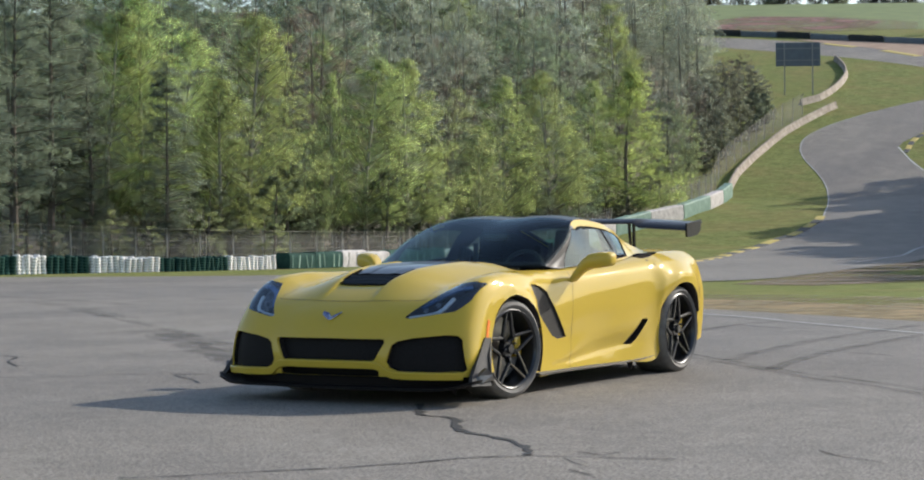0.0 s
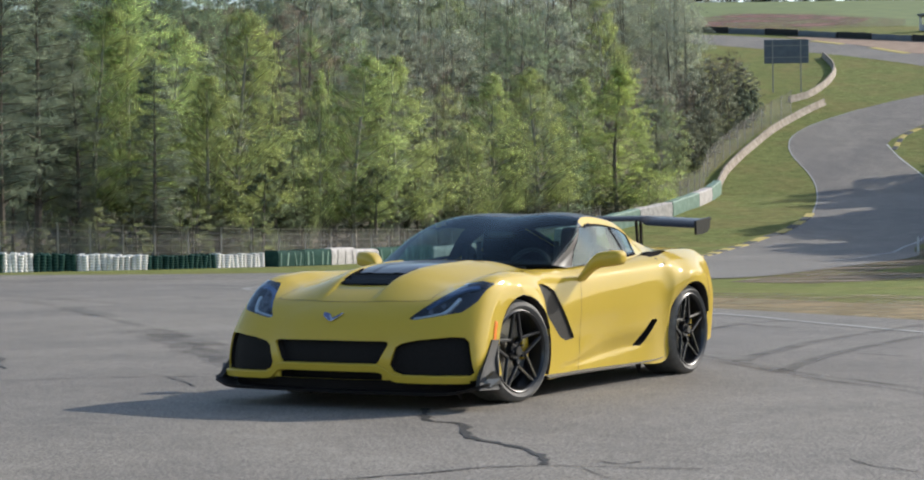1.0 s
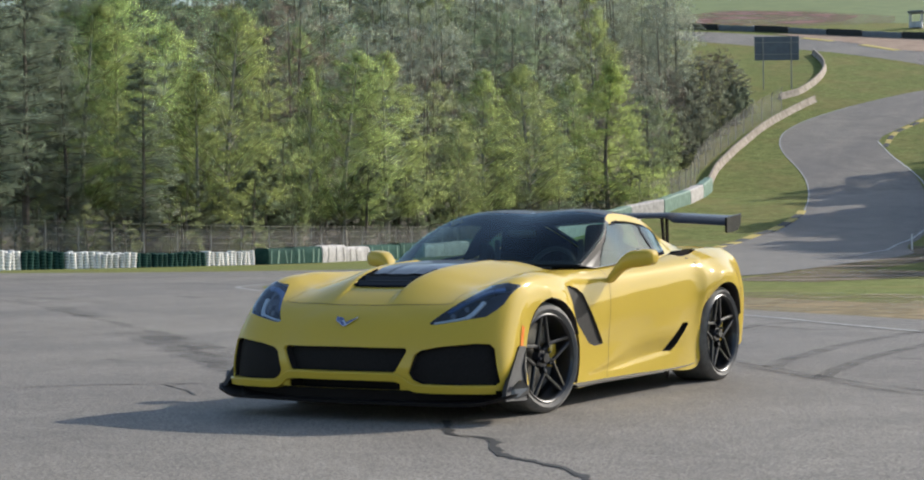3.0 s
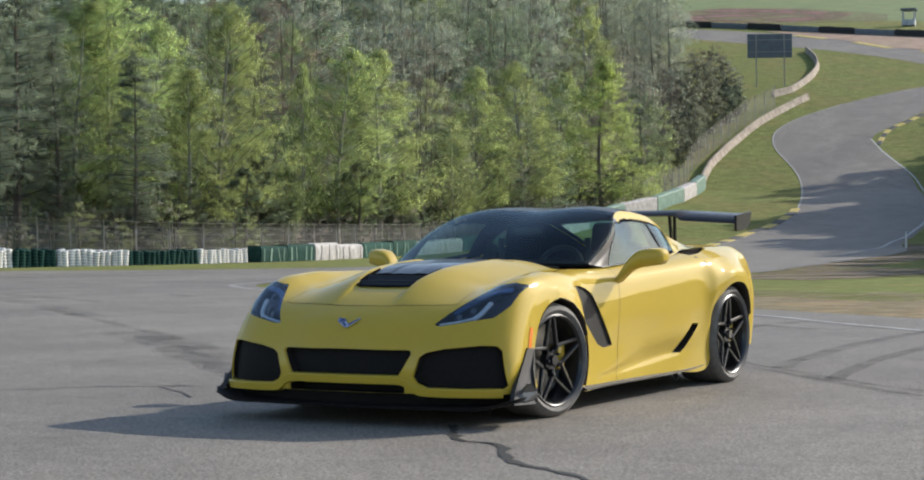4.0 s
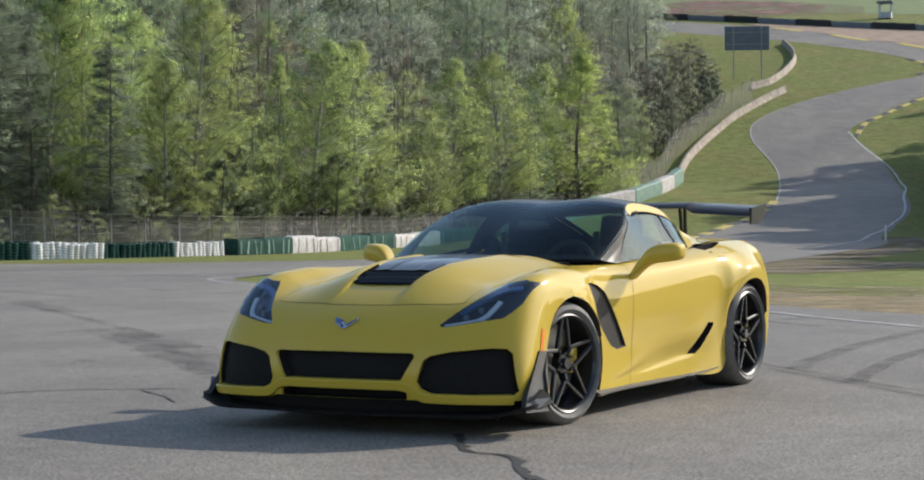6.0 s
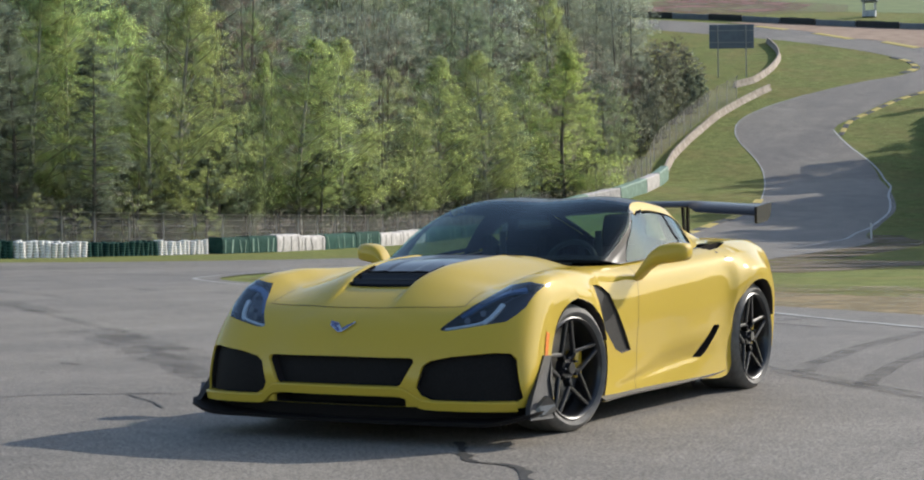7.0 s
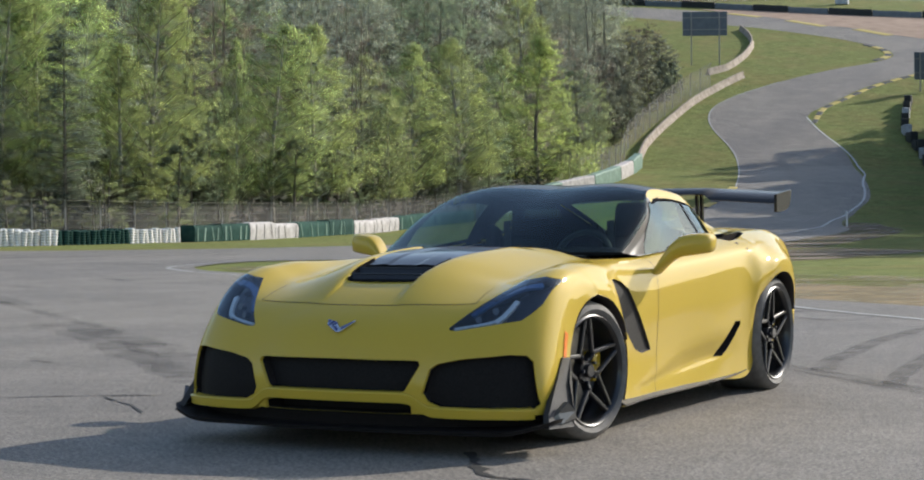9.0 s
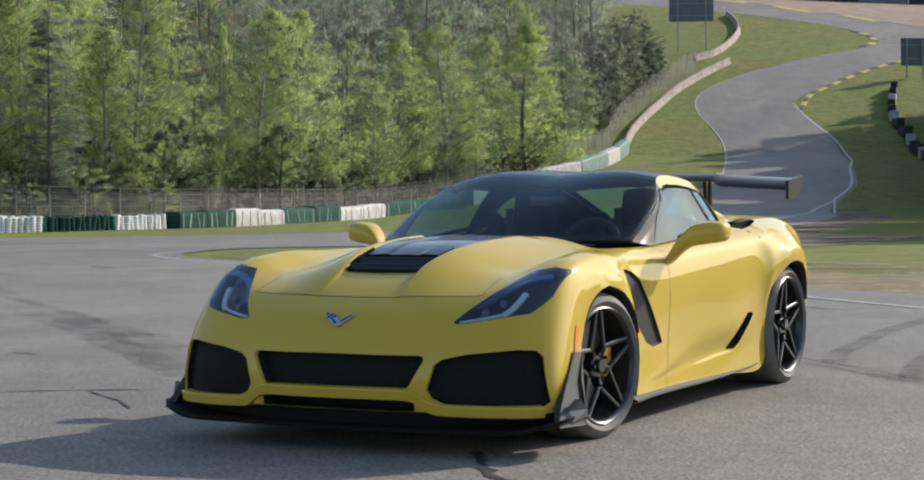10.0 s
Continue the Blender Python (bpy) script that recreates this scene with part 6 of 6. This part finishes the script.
# the trees of the front row: kind, direction across the view, distance, height, width
FRONT = (("pine", -.262, 97, 17.5, 1), ("pine", -.243, 101, 17.5, 1), ("pine", -.285, 92, 17, 1), ("pine", -.222, 104, 13, 1), ("pine", -.30, 96, 17, 1),
         ("tulip", -.212, 110, 15.2, 1.05), ("tulip", -.192, 113, 16.2, 1.1), ("tulip", -.172, 118, 14.6, 1), ("pine", -.181, 99, 10.8, 1.15),
         ("tulip", -.136, 110, 14.6, 1.12), ("tulip", -.152, 106, 10.5, 1), ("shrub", -.158, 102, 5, 1), ("shrub", -.122, 104, 5.2, 1.1),
         ("yellow_oak", -.106, 114, 8.2, .9), ("shrub", -.115, 112, 6, .9), ("bare", -.098, 118, 12, .7), ("tulip", -.0915, 116, 11.5, .5),
         ("tulip", -.0735, 119, 12.9, 1.05), ("tulip", -.051, 124, 13.0, 1.05), ("shrub", -.062, 118, 6, 1), ("yellow_oak", -.028, 133, 11.4, .95), ("shrub", -.040, 126, 6, 1),
         ("tulip", .0005, 140, 12.6, 1.0), ("tulip", -.012, 136, 9, .9), ("tulip", .0245, 146, 12.9, 1.15), ("oak", .012, 142, 7, 1),
         ("oak", .040, 150, 7.5, .9), ("lime_cone", .0665, 164, 12.8, 1.12), ("tulip", .050, 168, 11.5, 1), ("oak", .088, 178, 9.8, .75), ("yellow_oak", .0975, 187, 7.5, .8),
         ("blossom", -.166, 99, 3.4, 1), ("blossom", .018, 144, 5.5, 1), ("fresh_shrub", -.160, 98, 3.4, 1.2), ("fresh_shrub", -.128, 99, 3.2, 1.2), ("fresh_shrub", -.19, 93, 2.2, 1.3),
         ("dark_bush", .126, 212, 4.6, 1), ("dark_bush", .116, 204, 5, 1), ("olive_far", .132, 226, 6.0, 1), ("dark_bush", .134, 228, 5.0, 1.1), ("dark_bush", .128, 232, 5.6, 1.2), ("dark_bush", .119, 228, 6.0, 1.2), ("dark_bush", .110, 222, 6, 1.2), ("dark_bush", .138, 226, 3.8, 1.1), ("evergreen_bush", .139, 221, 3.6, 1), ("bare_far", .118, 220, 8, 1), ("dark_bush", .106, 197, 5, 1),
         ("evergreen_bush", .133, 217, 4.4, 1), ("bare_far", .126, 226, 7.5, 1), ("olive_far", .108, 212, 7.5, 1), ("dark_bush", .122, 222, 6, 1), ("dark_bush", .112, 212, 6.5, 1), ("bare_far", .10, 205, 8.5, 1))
for kind, dx, v, hh, wide in FRONT:
    plant(kind, dx * v, v, hh, wide * (1.18 if kind in ("tulip", "lime_cone") else 1.0))
# brown budding trees that show between the green crowns
for dx, v, hh in ((-.118, 142, 18), (-.100, 146, 18), (-.088, 137, 14), (-.142, 140, 18), (-.038, 178, 16), (-.022, 184, 15)):
    plant("bare_far", dx * v, v, hh)
placed = [(dx * v, v) for kind, dx, v, hh, wide in FRONT]
tries = filled = 0
while filled < 188 and tries < 6000:
    tries += 1
    v = trnd.uniform(96, 310)
    e = edge_u(v)
    depth = trnd.uniform(7, 46) if v < 190 else trnd.uniform(2, 75)
    u = e - depth
    if u / v < -.36 or (v > 230 and depth > 60):
        continue
    gap = 4.0 if depth < 18 else 5.2
    if any((u - a) ** 2 + (v - b) ** 2 < gap * gap for a, b in placed):
        continue
    placed.append((u, v))
    filled += 1
    x = u / v
    pick = trnd.random()
    if x < -.19:
        kind = "pine_far" if pick < .6 else "tulip_far" if pick < .70 else "oak_far" if pick < .92 else "bare_far"
    elif depth > 14:
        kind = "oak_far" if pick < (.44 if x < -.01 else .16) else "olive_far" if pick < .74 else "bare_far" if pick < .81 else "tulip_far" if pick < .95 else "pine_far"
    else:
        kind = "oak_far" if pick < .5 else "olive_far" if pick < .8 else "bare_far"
    hh = trnd.uniform(9.5, 15) * (1.25 if depth > 14 else .72)
    if v > 200 and depth < 14:
        hh *= .72
    plant(kind, u, v, hh)
for u, v, hh in ((21.8, 54.5, 7.5), (23.5, 59, 9), (26, 64.5, 10), (28.5, 62, 11), (22.5, 57, 6.5)):
    plant("shade_oak", u, v, hh)
for k in range(7):
    v = 70 + 4.6 * k + trnd.uniform(-1, 1)
    plant("shade_oak", .30 * v + 6.5 + trnd.uniform(0, 2), v, trnd.uniform(9.5, 12.5))
for k in range(95):
    v = trnd.uniform(82, 225)
    plant(trnd.choice(("shrub", "shrub", "shrub", "dark_bush", "fresh_shrub")), edge_u(v) + trnd.uniform(-4.5, .6), v, trnd.uniform(1.0, 3.0), 1.2)
for k in range(34):
    dx = trnd.uniform(-.32, -.13)
    v = float(np.interp(dx, (-.36, -.3, -.244, -.178, -.13), (86, 90, 94, 98, 103))) + trnd.uniform(0, 5)
    plant(trnd.choice(("shrub", "fresh_shrub", "dark_bush")), dx * v, v, trnd.uniform(1.4, 3.2), 1.2)
# dark-leaved bushes added to deepen the shade under the front row
for k in range(18):
    dx = trnd.uniform(-.15, .05)
    v = float(np.interp(dx, (-.15, -.10, -.05, 0, .05), (106, 112, 122, 138, 160))) + trnd.uniform(0, 6)
    plant("shrub", dx * v, v, trnd.uniform(3, 5.5), .9)
for k in range(17):
    v = 208 + trnd.uniform(0, 12)
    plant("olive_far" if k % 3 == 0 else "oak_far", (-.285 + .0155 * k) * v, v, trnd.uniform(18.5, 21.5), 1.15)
for dx, v, hh in ((-.205, 168, 21), (-.190, 160, 20), (-.176, 172, 20), (-.160, 166, 20), (-.148, 176, 19), (-.13, 182, 18), (-.115, 176, 18), (-.10, 186, 17), (-.085, 180, 17), (-.07, 190, 15)):
    plant("oak_far", dx * v, v, hh, 1.1)
# taller trees up the slope and at the back of the wood
frnd = random.Random(21)
for k in range(26):
    v = 222 + 85 * k / 26 + frnd.uniform(-2, 2)
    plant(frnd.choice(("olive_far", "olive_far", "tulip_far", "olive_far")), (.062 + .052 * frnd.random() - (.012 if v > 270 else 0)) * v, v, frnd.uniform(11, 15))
for k in range(12):
    v = frnd.uniform(150, 205)
    plant(frnd.choice(("olive_far", "oak_far", "pine_far")), (-.27 + .19 * k / 12) * v, v, frnd.uniform(16, 20))
for k, v in ((-.212, 196), (-.222, 204), (-.232, 192)):
    plant("oak_far", k * v, v, 22.5)
# bushes close behind the barrier up the slope
WALL_SIDE = spline([(1.5, 141), (8, 155), (14.5, 170), (18.8, 186), (22.5, 199), (28.5, 214.5), (33.5, 223), (36, 229)], 2.6)
for p in WALL_SIDE:
    plant(trnd.choice(("dark_bush", "dark_bush", "shrub", "fresh_shrub")), p[0] - trnd.uniform(.8, 4.5), p[1] + trnd.uniform(-1, 1), trnd.uniform(1.6, 3.6))
# trees right of the track, which throw their shade over it
srnd = random.Random(9)
for k in range(21):
    v = 97 + 5.2 * k + srnd.uniform(-1.5, 1.5)
    plant("shade_oak" if k % 4 else "pine_far", .285 * v + 4.6 + (2.6 if v > 150 else 0) + srnd.uniform(0, 1.2), v, (.075 * v + 5) / 1.315 * srnd.uniform(.9, 1.42) * (1.0 if v < 160 else 1.12))
for k in range(13):
    v = 150 + 4.4 * k + srnd.uniform(-1.5, 1.5)
    plant("shade_oak", .288 * v + 9 + srnd.uniform(0, 3), v, srnd.uniform(16, 20))
for k in range(16):
    v = 128 + 5.2 * k + srnd.uniform(-1.5, 1.5)
    plant("shade_oak", .288 * v + 14 + srnd.uniform(0, 6), v, srnd.uniform(17, 22), 1.15)
# far tree line on the hilltop
for k in range(42):
    plant(trnd.choice(("dark_bush", "dark_bush", "evergreen_bush")), 18 + 2.3 * k + trnd.uniform(-2, 2), trnd.uniform(424, 446), trnd.uniform(8, 12.5))

# unseen trees added beyond the near side of the apron, behind the camera, for reflections
for k in range(24):
    a = math.pi * (.98 + 1.12 * k / 24)
    rad = trnd.uniform(84, 98) if k % 2 else trnd.uniform(98, 116)
    plant(trnd.choice(("oak_far", "olive_far", "pine_far", "tulip_far")), rad * math.cos(a), 8 + rad * math.sin(a), trnd.uniform(8, 13))
# low trees that close the wood between the pine trunks
for kind, dx, v, hh in (("pine_far", -.243, 112, 9), ("oak_far", -.248, 120, 9), ("oak_far", -.236, 124, 10), ("pine_far", -.256, 118, 10), ("oak_far", -.262, 126, 10)):
    plant(kind, dx * v, v, hh, 1.1)
